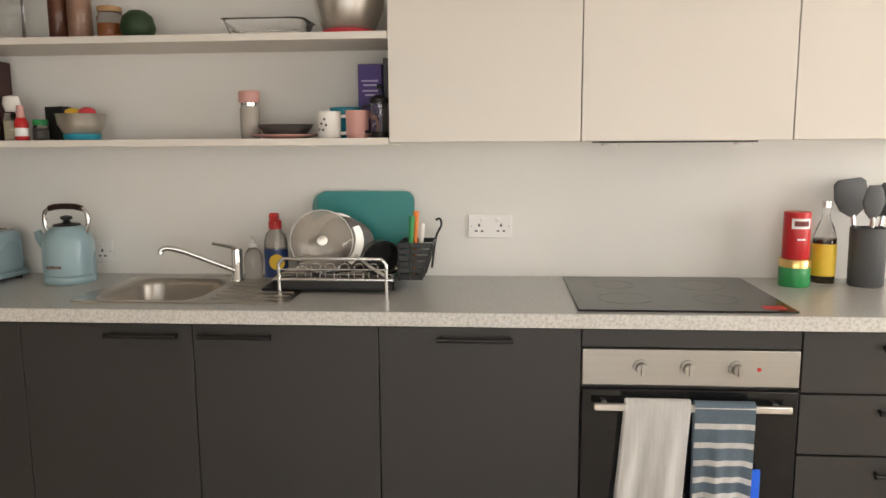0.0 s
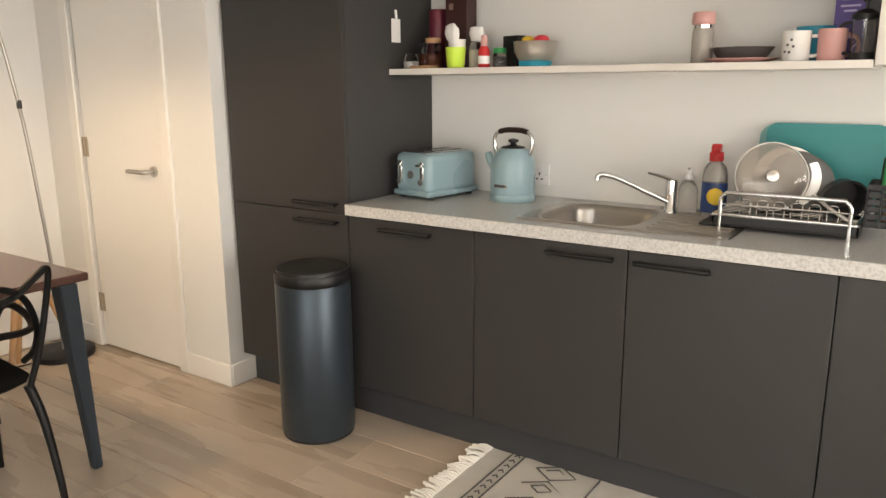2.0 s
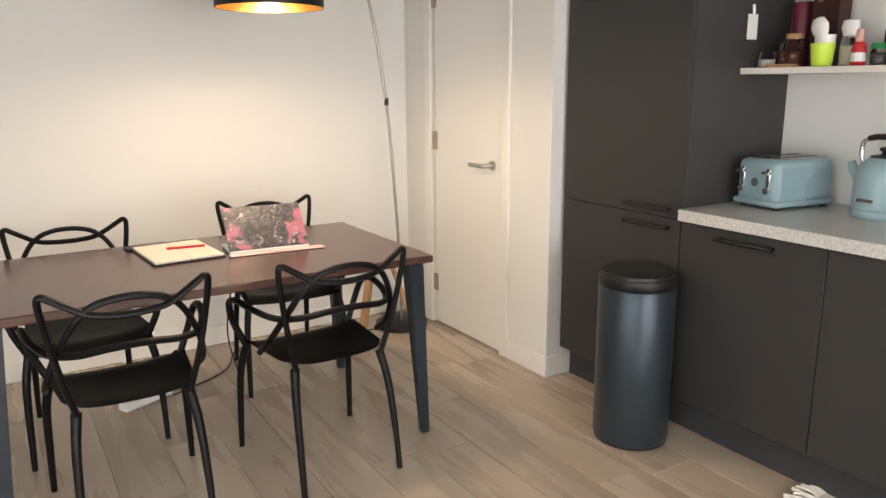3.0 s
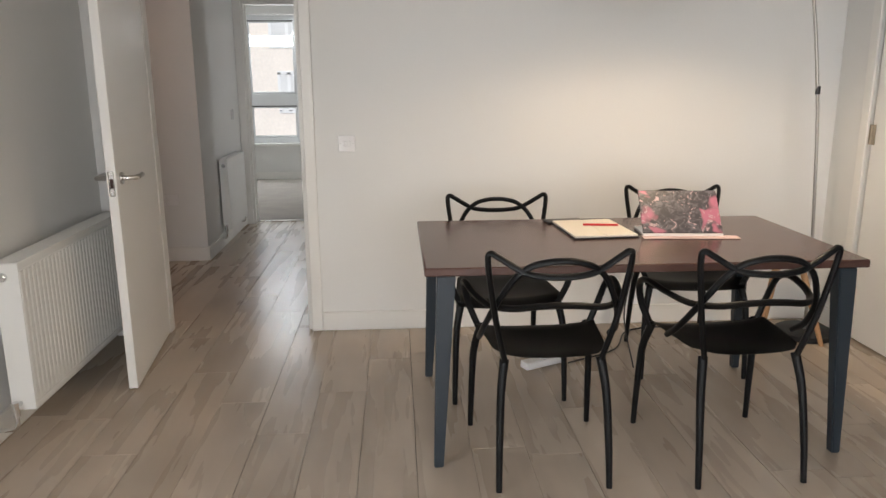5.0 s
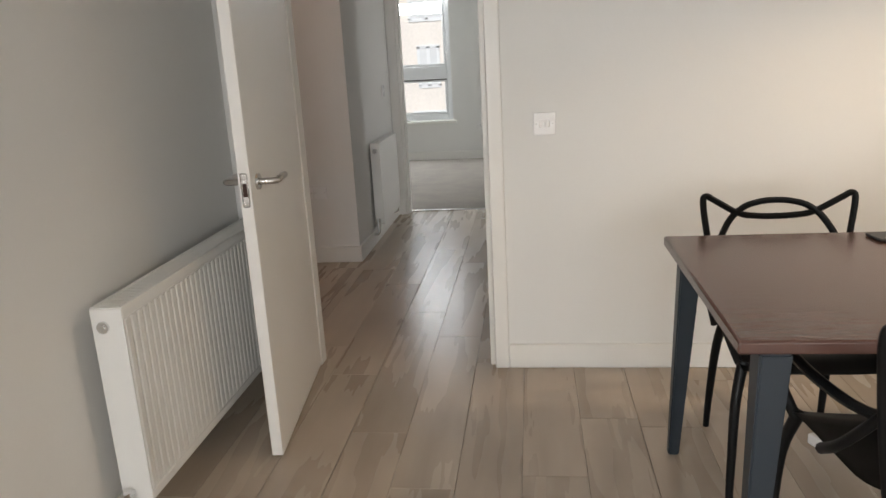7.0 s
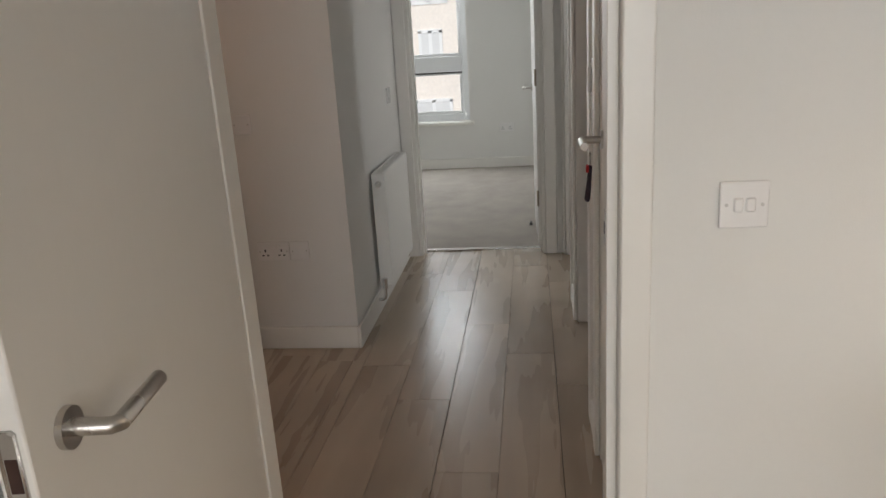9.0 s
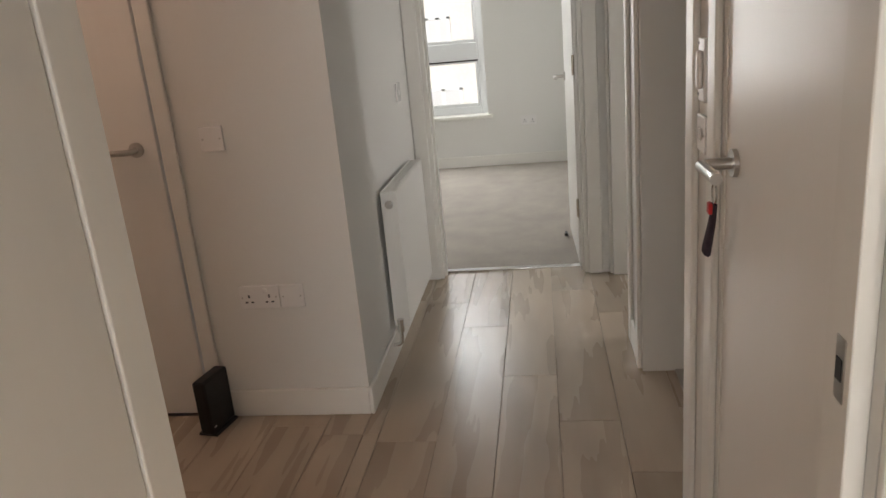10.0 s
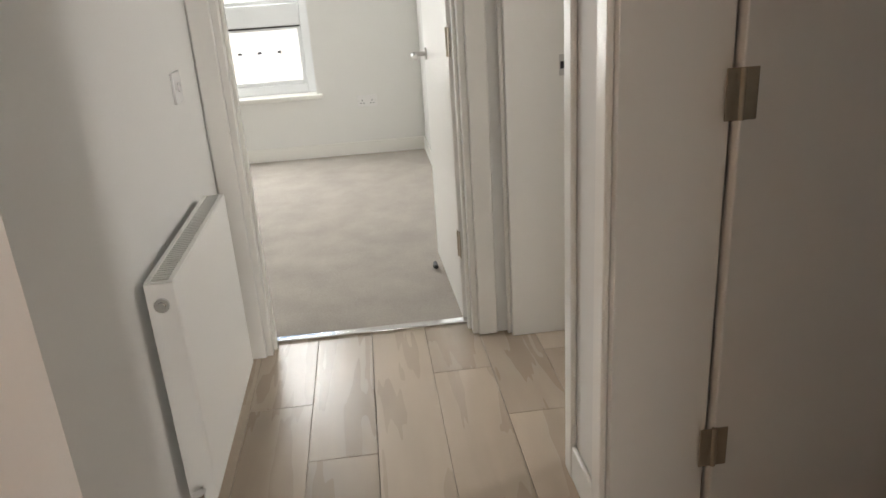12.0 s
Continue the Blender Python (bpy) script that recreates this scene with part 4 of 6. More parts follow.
for sx in (-1, 1):
    bm = B()
    tube(bm, smooth_path([(sx * 0.072, 0, 0.185), (sx * 0.084, 0, 0.215), (sx * 0.083, 0, 0.255), (sx * 0.070, 0, 0.272), (sx * 0.050, 0, 0.279)], 4), 0.009, 8, 0.007)
    part("handle_arm", bm, CHROME, kt, "chrome handle arm")
bm = B()
tube(bm, smooth_path([(-0.062, 0, 0.276), (-0.03, 0, 0.283), (0.03, 0, 0.283), (0.062, 0, 0.276)], 5), 0.015, 10, flat=0.75)
part("grip", bm, mat("dark_red_brown_grip", (0.022, 0.008, 0.007), 0.3, stain=0.05), kt, "dark red-brown handle grip")
bm = B()
box(bm, -0.034, 0.024, -0.0945, -0.088, 0.060, 0.073, 0.001, 1)
part("badge", bm, CHROME, kt)
# stand-in for an unidentified pale shape beside the kettle, placed to the camera's view
plate("single_socket", pose(-1.185, NY, 1.01), 0.088, 0.088, "white socket plate standing in for a pale shape beside the kettle", pins=1)

sb = thing("soap_dispenser", pose(-0.535, 2.455, KT), "clear glass soap dispenser with a pump", "soap dispenser")
bm = B()
lathe(bm, [(0.032, 0), (0.034, 0.005), (0.034, 0.085), (0.026, 0.11), (0.012, 0.125)], n=20)
part("bottle", bm, SOAP, sb)
bm = B()
lathe(bm, [(0.014, 0.125), (0.014, 0.14), (0.006, 0.142), (0.006, 0.165)], n=14)
tube(bm, [(0, 0, 0.165), (0, -0.035, 0.162)], 0.005, 8)
part("pump", bm, WHITEP, sb)

sp = thing("spray_bottle", pose(-0.435, 2.42, KT), "clear spray bottle with a red trigger and yellow label", "spray bottle")
bm = B()
lathe(bm, [(0.040, 0), (0.043, 0.006), (0.043, 0.150), (0.036, 0.180), (0.022, 0.195), (0.020, 0.205)], n=20, squash=(1, 0.7))
part("bottle", bm, SOAP, sp)
bm = B()
lathe(bm, [(0.0442, 0.02), (0.0442, 0.125)], n=20, squash=(1, 0.72), cap=False)
part("label", bm, NAVY, sp, "navy label")
bm = B()
lathe(bm, [(0.030, 0), (0.026, 0.003)], n=20)
part("label_spot", bm, YELLOW, sp, "yellow label patch", at=pose(0.012, -0.031, 0.078, 90, 0, 0))
bm = B()
lathe(bm, [(0.024, 0.200), (0.024, 0.228), (0.018, 0.232)], n=16)
box(bm, -0.014, 0.014, -0.03, 0.016, 0.230, 0.255, 0.006)
tube(bm, smooth_path([(0, -0.02, 0.235), (0, -0.032, 0.218), (0, -0.03, 0.200)], 4), 0.006, 8)
box(bm, -0.008, 0.022, -0.045, -0.015, 0.246, 0.260, 0.004)
part("trigger", bm, RED, sp, "red trigger head")

# dish rack: chrome wire frame on a black tray
rk = thing("dish_rack", pose(-0.165, 2.33, KT), "chrome wire dish rack on a black tray", "dish rack")
bm = B()
box(bm, -0.22, 0.20, -0.12, 0.16, 0.012, 0.020, 0.003)
for x0, x1, y0, y1 in ((-0.22, -0.214, -0.12, 0.16), (0.194, 0.20, -0.12, 0.16), (-0.22, 0.20, -0.12, -0.114), (-0.22, 0.20, 0.154, 0.16)):
    box(bm, x0, x1, y0, y1, 0.02, 0.046)
box(bm, -0.262, -0.21, -0.115, 0.10, 0.008, 0.016)
part("tray", bm, BLACK, rk, "black plastic drip tray")
for y in (-0.128, 0.168):
    bm = B()
    tube(bm, smooth_path([(-0.195, y, 0.0), (-0.195, y, 0.06), (-0.195, y, 0.10), (-0.180, y, 0.118), (-0.15, y, 0.122), (0.13, y, 0.122), (0.16, y, 0.118), (0.175, y, 0.10), (0.175, y, 0.06), (0.175, y, 0.0)], 4), 0.0065, 8)
    part("end_hoop", bm, CHROME, rk, "bent chrome hoop")
    bm = B()
    tube(bm, [(-0.195, y, 0.085), (0.175, y, 0.085)], 0.003, 6)
    part("cross_wire", bm, CHROME, rk)
bm = B()
lp = [(-0.215, -0.128, 0.05), (0.195, -0.128, 0.05), (0.195, 0.168, 0.05), (-0.215, 0.168, 0.05), (-0.215, -0.128, 0.05)]
for a, b in zip(lp, lp[1:]):
    tube(bm, [a, b], 0.0055, 8)
part("base_frame", bm, CHROME, rk)
for k in range(9):
    bm = B()
    y = -0.10 + k * 0.031
    tube(bm, [(-0.21, y, 0.052), (0.19, y, 0.052)], 0.0022, 6)
    part("floor_wire", bm, CHROME, rk)
for k in range(6):
    bm = B()
    x = -0.14 + k * 0.05
    tube(bm, smooth_path([(x, -0.10, 0.052), (x, -0.09, 0.09), (x + 0.015, -0.085, 0.098), (x + 0.03, -0.09, 0.09), (x + 0.03, -0.10, 0.052)], 3), 0.0025, 6)
    part("plate_prong", bm, CHROME, rk)
# cutlery caddy hooked on the rack's side
cd = thing("cutlery_caddy", pose(0.075, 2.36, KT + 0.035), "black slotted cutlery caddy hooked on the rack", "cutlery caddy")
bm = B()
for k in range(6):
    z = 0.0 + k * 0.022
    g = 0.008 * k
    for a in ((-0.035, 0.045 + g, -0.075, -0.072), (-0.035, 0.045 + g, 0.072, 0.075), (-0.035, -0.032, -0.0718, 0.0718), (0.042 + g, 0.045 + g, -0.0718, 0.0718)):
        part("slat", box(B(), *a, z + 0.003, z + 0.0205), BLACK, cd)
for x, y in ((-0.034, -0.074), (-0.034, 0.074), (0.045, -0.074), (0.045, 0.074), (0.005, -0.074), (0.045, 0.0)):
    part("upright", tube(B(), [(x, y, 0.0), (x + (0.04 if x > 0.04 else 0), y, 0.126)], 0.004, 6), BLACK, cd)
part("base", box(B(), -0.035, 0.045, -0.075, 0.075, 0.0, 0.005), BLACK, cd)
for k, (x, y, ln, mt, lab) in enumerate(((0.0, -0.05, 0.22, GREEN, "green handle"), (0.012, -0.02, 0.235, mat("orange_plastic", (0.75, 0.22, 0.04), 0.4), "orange handle"), (0.03, 0.0, 0.19, WHITEC, ""), (-0.01, 0.03, 0.20, BLACK, ""), (0.025, 0.045, 0.18, WOODL, "wooden handle"))):
    bm = B()
    tube(bm, [(x, y, 0.008), (x + 0.012, y, ln)], 0.006, 8, 0.010, 0.5)
    u = solid("kitchen_utensil", bm, mt, "slim " + (lab or "plain handle") + " utensil standing in the caddy", "utensil", pose(0.075, 2.36, KT + 0.037), group="utensils in the caddy")
bm = B()
tube(bm, smooth_path([(0.07, 0.06, 0.02), (0.085, 0.06, 0.13), (0.105, 0.06, 0.175), (0.100, 0.06, 0.20), (0.085, 0.06, 0.195)], 4), 0.004, 6)
solid("whisk_hook", bm, BLACK, "black hooked utensil leaning in the caddy", "utensil", pose(0.075, 2.36, KT + 0.037))

# chopping board behind, pan lid and plates in the rack
bm = B()
tl = [bm.verts.new((p[0], -0.006, p[1])) for p in [(q[0], q[1]) for q in rounded(-0.185, 0.185, 0.0, 0.285, 0.035, 0)]]
tr = [bm.verts.new((v.co.x, 0.006, v.co.z)) for v in tl]
bm.faces.new(tl)
bm.faces.new(list(reversed(tr)))
for k in range(len(tl)):
    bm.faces.new((tl[k], tl[(k + 1) % len(tl)], tr[(k + 1) % len(tr)], tr[k]))
solid("chopping_board", bm, TEAL, "teal plastic chopping board leaning on the wall", "chopping board", pose(-0.115, 2.515, KT + 0.045, -4, 0, 0))
bm = B()
tl = [bm.verts.new((q[0], -0.005, q[1])) for q in rounded(-0.16, 0.16, 0.0, 0.28, 0.05, 0)]
tr = [bm.verts.new((v.co.x, 0.005, v.co.z)) for v in tl]
bm.faces.new(tl)
bm.faces.new(list(reversed(tr)))
for k in range(len(tl)):
    bm.faces.new((tl[k], tl[(k + 1) % len(tl)], tr[(k + 1) % len(tr)], tr[k]))
solid("chopping_board", bm, mat("pale_teal_plastic", (0.16, 0.36, 0.35), rough=0.42, grain=0.03, stain=0.04), "pale teal chopping board behind the darker one", "chopping board", pose(-0.165, 2.540, KT + 0.045, -3, 0, 0))
ld = thing("pan_lid", pose(-0.235, 2.31, KT + 0.168, 78, 0, 18), "glass pan lid with a steel rim standing in the rack", "pan lid")
bm = B()
lathe(bm, [(0.108, -0.004), (0.111, -0.004), (0.113, 0.0), (0.111, 0.004), (0.108, 0.004)], n=48, cap=False)
part("rim", bm, CHROME, ld, "steel rim")
bm = B()
lathe(bm, [(0.107, 0.0), (0.090, 0.009), (0.05, 0.014), (0.001, 0.016), (0.001, 0.012), (0.05, 0.010), (0.090, 0.005), (0.107, -0.004)], n=40, cap=False)
part("dome", bm, mat("smoky_glass", (0.62, 0.57, 0.52), 0.10, trans=0.7), ld, "smoky domed glass")
bm = B()
lathe(bm, [(0.010, 0.012), (0.008, 0.024), (0.018, 0.028), (0.018, 0.036), (0.008, 0.039)], n=16)
part("knob", bm, STEEL, ld)
for k, (dx, mt, lab) in enumerate(((0.035, STEEL, "steel pan lid"), (0.062, GREYC, "grey plate"), (0.088, GREYC, "grey plate"))):
    bm = B()
    lathe(bm, [(0.05, 0), (0.062, 0.004), (0.100 - 0.008 * k, 0.016), (0.102 - 0.008 * k, 0.018), (0.06, 0.009), (0.001, 0.007)], n=36)
    solid("dinner_plate", bm, mt, lab + " standing in the dish rack", "plate", pose(-0.235 + dx, 2.36 + dx * 0.2, KT + 0.160 - 0.006 * k, 80, 0, 18), group="plates in the rack")
bm = lathe(B(), [(0.02, 0), (0.055, 0.008), (0.068, 0.05), (0.070, 0.052), (0.064, 0.05), (0.05, 0.013), (0.001, 0.006)], n=28)
solid("black_bowl", bm, BLACK, "black bowl upturned in the dish rack", "bowl", pose(-0.04, 2.31, KT + 0.13, 110, 0, 30))
bm = tube(B(), smooth_path([(0.0, 0, 0), (0.05, -0.02, -0.035), (0.11, -0.03, -0.07)], 4), 0.006, 8)
solid("steel_spoon", bm, STEEL, "steel spoon lying across the rack", "spoon", pose(-0.10, 2.24, KT + 0.13))

# right of the hob
cn = thing("stacked_tins", pose(1.432, 2.43, KT), "green tin below a red drinks tin", "tin")
bm = B()
lathe(bm, [(0.050, 0), (0.052, 0.004), (0.052, 0.066), (0.050, 0.07)], n=28)
part("green_tin", bm, GREEN, cn, "green tin")
bm = B()
lathe(bm, [(0.0525, 0.068), (0.0525, 0.094), (0.050, 0.097)], n=28)
part("brass_lid", bm, GOLD, cn, "brass-coloured lid")
bm = B()
lathe(bm, [(0.043, 0.0975), (0.045, 0.101), (0.045, 0.258), (0.043, 0.262)], n=28)
rt = part("red_tin", bm, RED, cn, "red tin")
INK = mat("dark_red_print", (0.16, 0.02, 0.02), 0.5)
for z, h, w, rad, mt in ((0.205, 0.036, 0.75, 0.0455, WHITEP), (0.165, 0.006, 0.30, 0.0455, WHITEP), (0.214, 0.018, 0.55, 0.0459, INK)):
    bm = B()
    ring0 = [bm.verts.new((rad * math.sin(a), -rad * math.cos(a), z)) for a in [(-w + 2 * w * k / 10) for k in range(11)]]
    ring1 = [bm.verts.new((v.co.x, v.co.y, z + h)) for v in ring0]
    for k in range(10):
        bm.faces.new((ring0[k], ring0[k + 1], ring1[k + 1], ring1[k]))
    part("label_bar", bm, mt, rt, "printed bar")
ob_ = thing("sauce_bottle", pose(1.548, 2.475, KT), "half-full clear bottle of dark sauce with yellow label", "bottle")
bm = B()
lathe(bm, [(0.038, 0), (0.040, 0.004), (0.040, 0.16), (0.030, 0.20), (0.014, 0.235), (0.014, 0.275)], n=22)
part("bottle", bm, GLASS, ob_)
bm = B()
lathe(bm, [(0.036, 0.004), (0.0385, 0.007), (0.0385, 0.158), (0.034, 0.160)], n=22)
part("sauce", bm, AMBER, ob_, "dark sauce filling over half the bottle")
bm = B()
lathe(bm, [(0.0412, 0.03), (0.0412, 0.145)], n=22, cap=False)
part("label", bm, YELLOW, ob_, "yellow label")
bm = B()
lathe(bm, [(0.016, 0.272), (0.016, 0.295), (0.012, 0.298)], n=16)
part("cap", bm, CHROME, ob_)
uh = thing("utensil_pot", pose(1.68, 2.44, KT), "dark grey pot holding silicone utensils", "utensil pot")
bm = vessel(B(), 0.058, 0.060, 0.205, 0.004)
part("pot", bm, UTENS, uh)


def cooking_tool(m, head, label, top=0.7):
    t = thing("cooking_tool", m, label, "utensil", "silicone cooking tools")
    bm = B()
    tube(bm, [(0, 0, 0.0), (0, 0, 0.20)], 0.007, 8, 0.008)
    part("handle", bm, UTENS, t)
    bm = B()
    tube(bm, [(0, 0, 0.20), (0, 0, 0.235)], 0.0085, 8)
    part("ferrule", bm, CHROME, t, "bright steel ferrule")
    bm = B()
    w, h = head
    lathe(bm, [(0.012, 0), (w * 0.75, h * 0.2), (w, h * 0.5), (w * top, h * 0.90), (w * top * 0.7, h)], n=20, squash=(1, 0.18))
    part("head", bm, UTENS, t, at=pose(0, 0, 0.23))
    return t


cooking_tool(pose(1.675, 2.41, KT + 0.012, 4, -2, 0), (0.038, 0.115), "grey silicone spoon in the pot")
cooking_tool(pose(1.668, 2.46, KT + 0.012, -4, -7, 10), (0.066, 0.135), "wide grey silicone turner in the pot", 0.92)
cooking_tool(pose(1.70, 2.46, KT + 0.012, -4, 8, -20), (0.042, 0.12), "grey silicone ladle in the pot")
bm = B()
tube(bm, [(0, 0, 0), (0.02, 0, 0.30)], 0.006, 8)
for k in range(10):
    for s in (-1, 1):
        tube(bm, [(0.016, 0, 0.235 + 0.01 * k), (0.016 + s * 0.024, 0, 0.245 + 0.01 * k)], 0.003, 5)
solid("bottle_brush", bm, BLACK, "black bristled brush in the pot", "brush", pose(1.70, 2.43, KT + 0.012, 0, 8, 0))

# ---- on the shelves ----
L1, L2 = 1.447, 1.795


def mug(m, material, label, r=0.043, h=0.092):
    t = thing("mug", m, label, "mug", "mugs on the shelf")
    part("cup", vessel(B(), r * 0.95, r, h, 0.004), material, t)
    bm = tube(B(), smooth_path([(r - 0.003, 0, h * 0.82), (r + 0.022, 0, h * 0.80), (r + 0.032, 0, h * 0.5), (r + 0.02, 0, h * 0.22), (r - 0.003, 0, h * 0.18)], 4), 0.006, 8)
    part("handle", bm, material, t)
    return t


m1 = mug(pose(-0.205, 2.35, L1), WHITEC, "white mug with a dark printed pattern")
for a, z in ((-2.0, 0.05), (-1.75, 0.065), (-2.2, 0.03), (-1.85, 0.028), (-1.6, 0.045)):
    bm = lathe(B(), [(0.0045, 0), (0.004, 0.0012)], n=8)
    part("print_spot", bm, UTENS, m1, "dark print", at=pose(0.043 * math.cos(a), 0.043 * math.sin(a), z, 90, 0, math.degrees(a) + 90))
mug(pose(-0.165, 2.455, L1), AQUA, "blue mug behind the others", 0.060, 0.110)
mug(pose(-0.105, 2.35, L1, 0, 0, 20), PINK, "blush pink mug on the low shelf", 0.041, 0.095)
fp = thing("french_press", pose(-0.022, 2.33, L1), "small glass and steel coffee press", "coffee press")
part("beaker", vessel(B(), 0.033, 0.033, 0.12, 0.002), GLASS, fp)
bm = B()
lathe(bm, [(0.0345, 0.0), (0.0345, 0.022)], n=20)
part("base_band", bm, BLACKM, fp)
part("lid", lathe(B(), [(0.0345, 0.118), (0.036, 0.132), (0.018, 0.145)], n=20), BLACKM, fp)
part("plunger_rod", tube(B(), [(0, 0, 0.14), (0, 0, 0.168)], 0.003, 6), BLACKM, fp)
part("plunger_knob", lathe(B(), [(0.009, 0.166), (0.011, 0.175), (0.006, 0.183)], n=10), BLACKM, fp)
bm = tube(B(), smooth_path([(-0.034, 0, 0.11), (-0.06, 0, 0.10), (-0.06, 0, 0.03), (-0.034, 0, 0.02)], 4), 0.005, 8)
part("handle", bm, BLACKM, fp)
pb = thing("purple_box", pose(-0.075, 2.475, L1), "tall purple cardboard tea box", "box")
part("carton", box(B(), -0.043, 0.043, -0.03, 0.03, 0, 0.262, 0.001, 1), PURPLE, pb)
LILAC = mat("pale_lilac_print", (0.45, 0.38, 0.62), 0.5)
for k, (z, w) in enumerate(((0.20, 0.03), (0.185, 0.024), (0.165, 0.028), (0.15, 0.018), (0.07, 0.022))):
    part("print_bar", box(B(), -w, w, -0.0312, -0.0302, z, z + 0.006), LILAC, pb, "pale lilac print")
bm = box(B(), -0.02, 0.02, -0.03, 0.03, 0, 0.285, 0.001, 1)
solid("grey_packet", bm, UTENS, "dark grey packet beside the purple box", "packet", pose(-0.009, 2.50, L1))
pl = turned("plate_stack", pose(-0.375, 2.40, L1), [(0.06, 0), (0.075, 0.003), (0.115, 0.012), (0.117, 0.015), (0.075, 0.010), (0.001, 0.009)], PINK, "pink-rimmed plate under a grey bowl", "plate", 36)
bm = lathe(B(), [(0.055, 0.0), (0.075, 0.003), (0.098, 0.036), (0.100, 0.038), (0.094, 0.036), (0.07, 0.008), (0.001, 0.006)], n=36)
solid("shallow_bowl", bm, GREYC, "charcoal bowl on the stacked plate", "bowl", pose(-0.375, 2.40, L1 + 0.012))
tf = thing("travel_flask", pose(-0.508, 2.41, L1), "clear flask with a pink lid", "flask")
part("body", lathe(B(), [(0.033, 0), (0.035, 0.004), (0.035, 0.105), (0.030, 0.118)], n=22), mat("frosted_flask", (0.60, 0.55, 0.50), 0.25, trans=0.4), tf)
part("lid", lathe(B(), [(0.034, 0.128), (0.038, 0.132), (0.038, 0.165), (0.034, 0.170)], n=22), PINK, tf, "pink screw lid")
part("collar", lathe(B(), [(0.034, 0.117), (0.034, 0.128)], n=22), CHROME, tf)


def fruit_bowl(m, base, label, r=0.083, h=0.085, name="mixing_bowl"):
    t = thing(name, m, label, "bowl")
    part("bowl", lathe(B(), [(r * 0.55, 0.01), (r * 0.72, 0.022), (r * 0.95, h * 0.6), (r, h), (r + 0.002, h + 0.002), (r - 0.004, h), (r * 0.9, h * 0.6), (r * 0.6, 0.026), (0.001, 0.020)], n=36), STEEL, t)
    part("base_ring", lathe(B(), [(r * 0.62, 0), (r * 0.72, 0.002), (r * 0.76, 0.02), (r * 0.60, 0.024)], n=32), base, t, "coloured silicone base")
    return t


fruit_bowl(pose(-1.125, 2.38, L1), AQUA, "steel bowl with a turquoise base holding fruit", 0.085, 0.092)
for dx, dy, r, c, lab in ((-0.03, 0.0, 0.034, YELLOW, "yellow lemon in the steel bowl"), (0.03, -0.01, 0.036, CORAL, "red apple in the steel bowl"), (0.0, 0.035, 0.034, mat("orange_peel", (0.72, 0.24, 0.03), 0.5, bump=0.4, bump_scale=80), "orange in the steel bowl")):
    bm = lathe(B(), [(r * 0.25, -r * 0.92), (r * 0.7, -r * 0.7), (r, -0.05 * r), (r * 0.75, r * 0.68), (r * 0.3, r * 0.9), (r * 0.06, r * 0.84)], n=18)
    solid("fruit", bm, c, lab, "fruit", pose(-1.125 + dx, 2.38 + dy, L1 + 0.085), group="fruit in the bowl")


def jar(m, r, h, fill, lidm, label, fill_h=0.7, name="jar"):
    t = thing(name, m, label, "jar")
    part("glass", lathe(B(), [(r * 0.93, 0), (r, 0.004), (r, h * 0.85), (r * 0.85, h * 0.92), (r * 0.85, h)], n=20), GLASS, t)
    if fill:
        part("contents", lathe(B(), [(r * 0.88, 0.005), (r * 0.92, 0.01), (r * 0.92, h * fill_h)], n=18), fill, t)
    if lidm:
        part("lid", lathe(B(), [(r * 0.92, h), (r * 0.94, h + 0.002), (r * 0.94, h + 0.018), (r * 0.88, h + 0.02)], n=20), lidm, t)
    return t


# left end of the low shelf
jar(pose(-1.70, 2.36, L1), 0.032, 0.062, WHITEC, None, "small glass tumbler on the low shelf", 0.5, "tumbler")
jar(pose(-1.672, 2.43, L1), 0.028, 0.09, SPICE, BLACK, "small spice jar with a black lid")
jar(pose(-1.60, 2.38, L1), 0.034, 0.105, SPICE, WOODL, "glass spice jar with a tan lid", 0.55)
bm = box(B(), -0.05, 0.05, -0.028, 0.028, 0, 0.012, 0.001, 1)
solid("wooden_tray", bm, WOODL, "small wooden tray in front of the jars", "tray", pose(-1.60, 2.31, L1))
turned("whisky_tube", pose(-1.652, 2.49, L1), [(0.036, 0), (0.037, 0.003), (0.037, 0.245), (0.036, 0.248)], MAROON, "maroon gift tube at the back of the shelf", "tube")
bx_ = thing("whisky_box", pose(-1.535, 2.495, L1), "dark brown gift box with a pale crest", "box")
part("carton", box(B(), -0.052, 0.052, -0.04, 0.04, 0, 0.295, 0.001, 1), BROWN, bx_)
bm = B()
box(bm, -0.018, 0.018, -0.0412, -0.0402, 0.135, 0.165)
box(bm, -0.028, 0.028, -0.0412, -0.0402, 0.11, 0.116)
box(bm, -0.034, -0.014, -0.0412, -0.0402, 0.24, 0.265)
part("print_bars", bm, mat("dim_silver_print", (0.25, 0.17, 0.15), 0.4), bx_, "dim printed crest")
lm = thing("beaker", pose(-1.462, 2.34, L1), "lime green plastic beaker", "beaker")
part("cup", vessel(B(), 0.034, 0.042, 0.082, 0.003), LIME, lm)
part("insert", vessel(B(), 0.032, 0.036, 0.10, 0.002), WHITEC, lm, at=pose(0, 0.01, 0.012))
bm = B()
lathe(bm, [(0.006, 0), (0.014, 0.04), (0.030, 0.075), (0.034, 0.10), (0.022, 0.125), (0.006, 0.13)], n=16, squash=(1, 0.5))
solid("scoop", bm, WHITEC, "white scoop standing in the beaker", "scoop", pose(-1.462, 2.352, L1 + 0.05, 0, -16, 0))
bm = lathe(B(), [(0.024, 0), (0.034, 0.03), (0.028, 0.055), (0.006, 0.06)], n=14, squash=(1, 0.7))
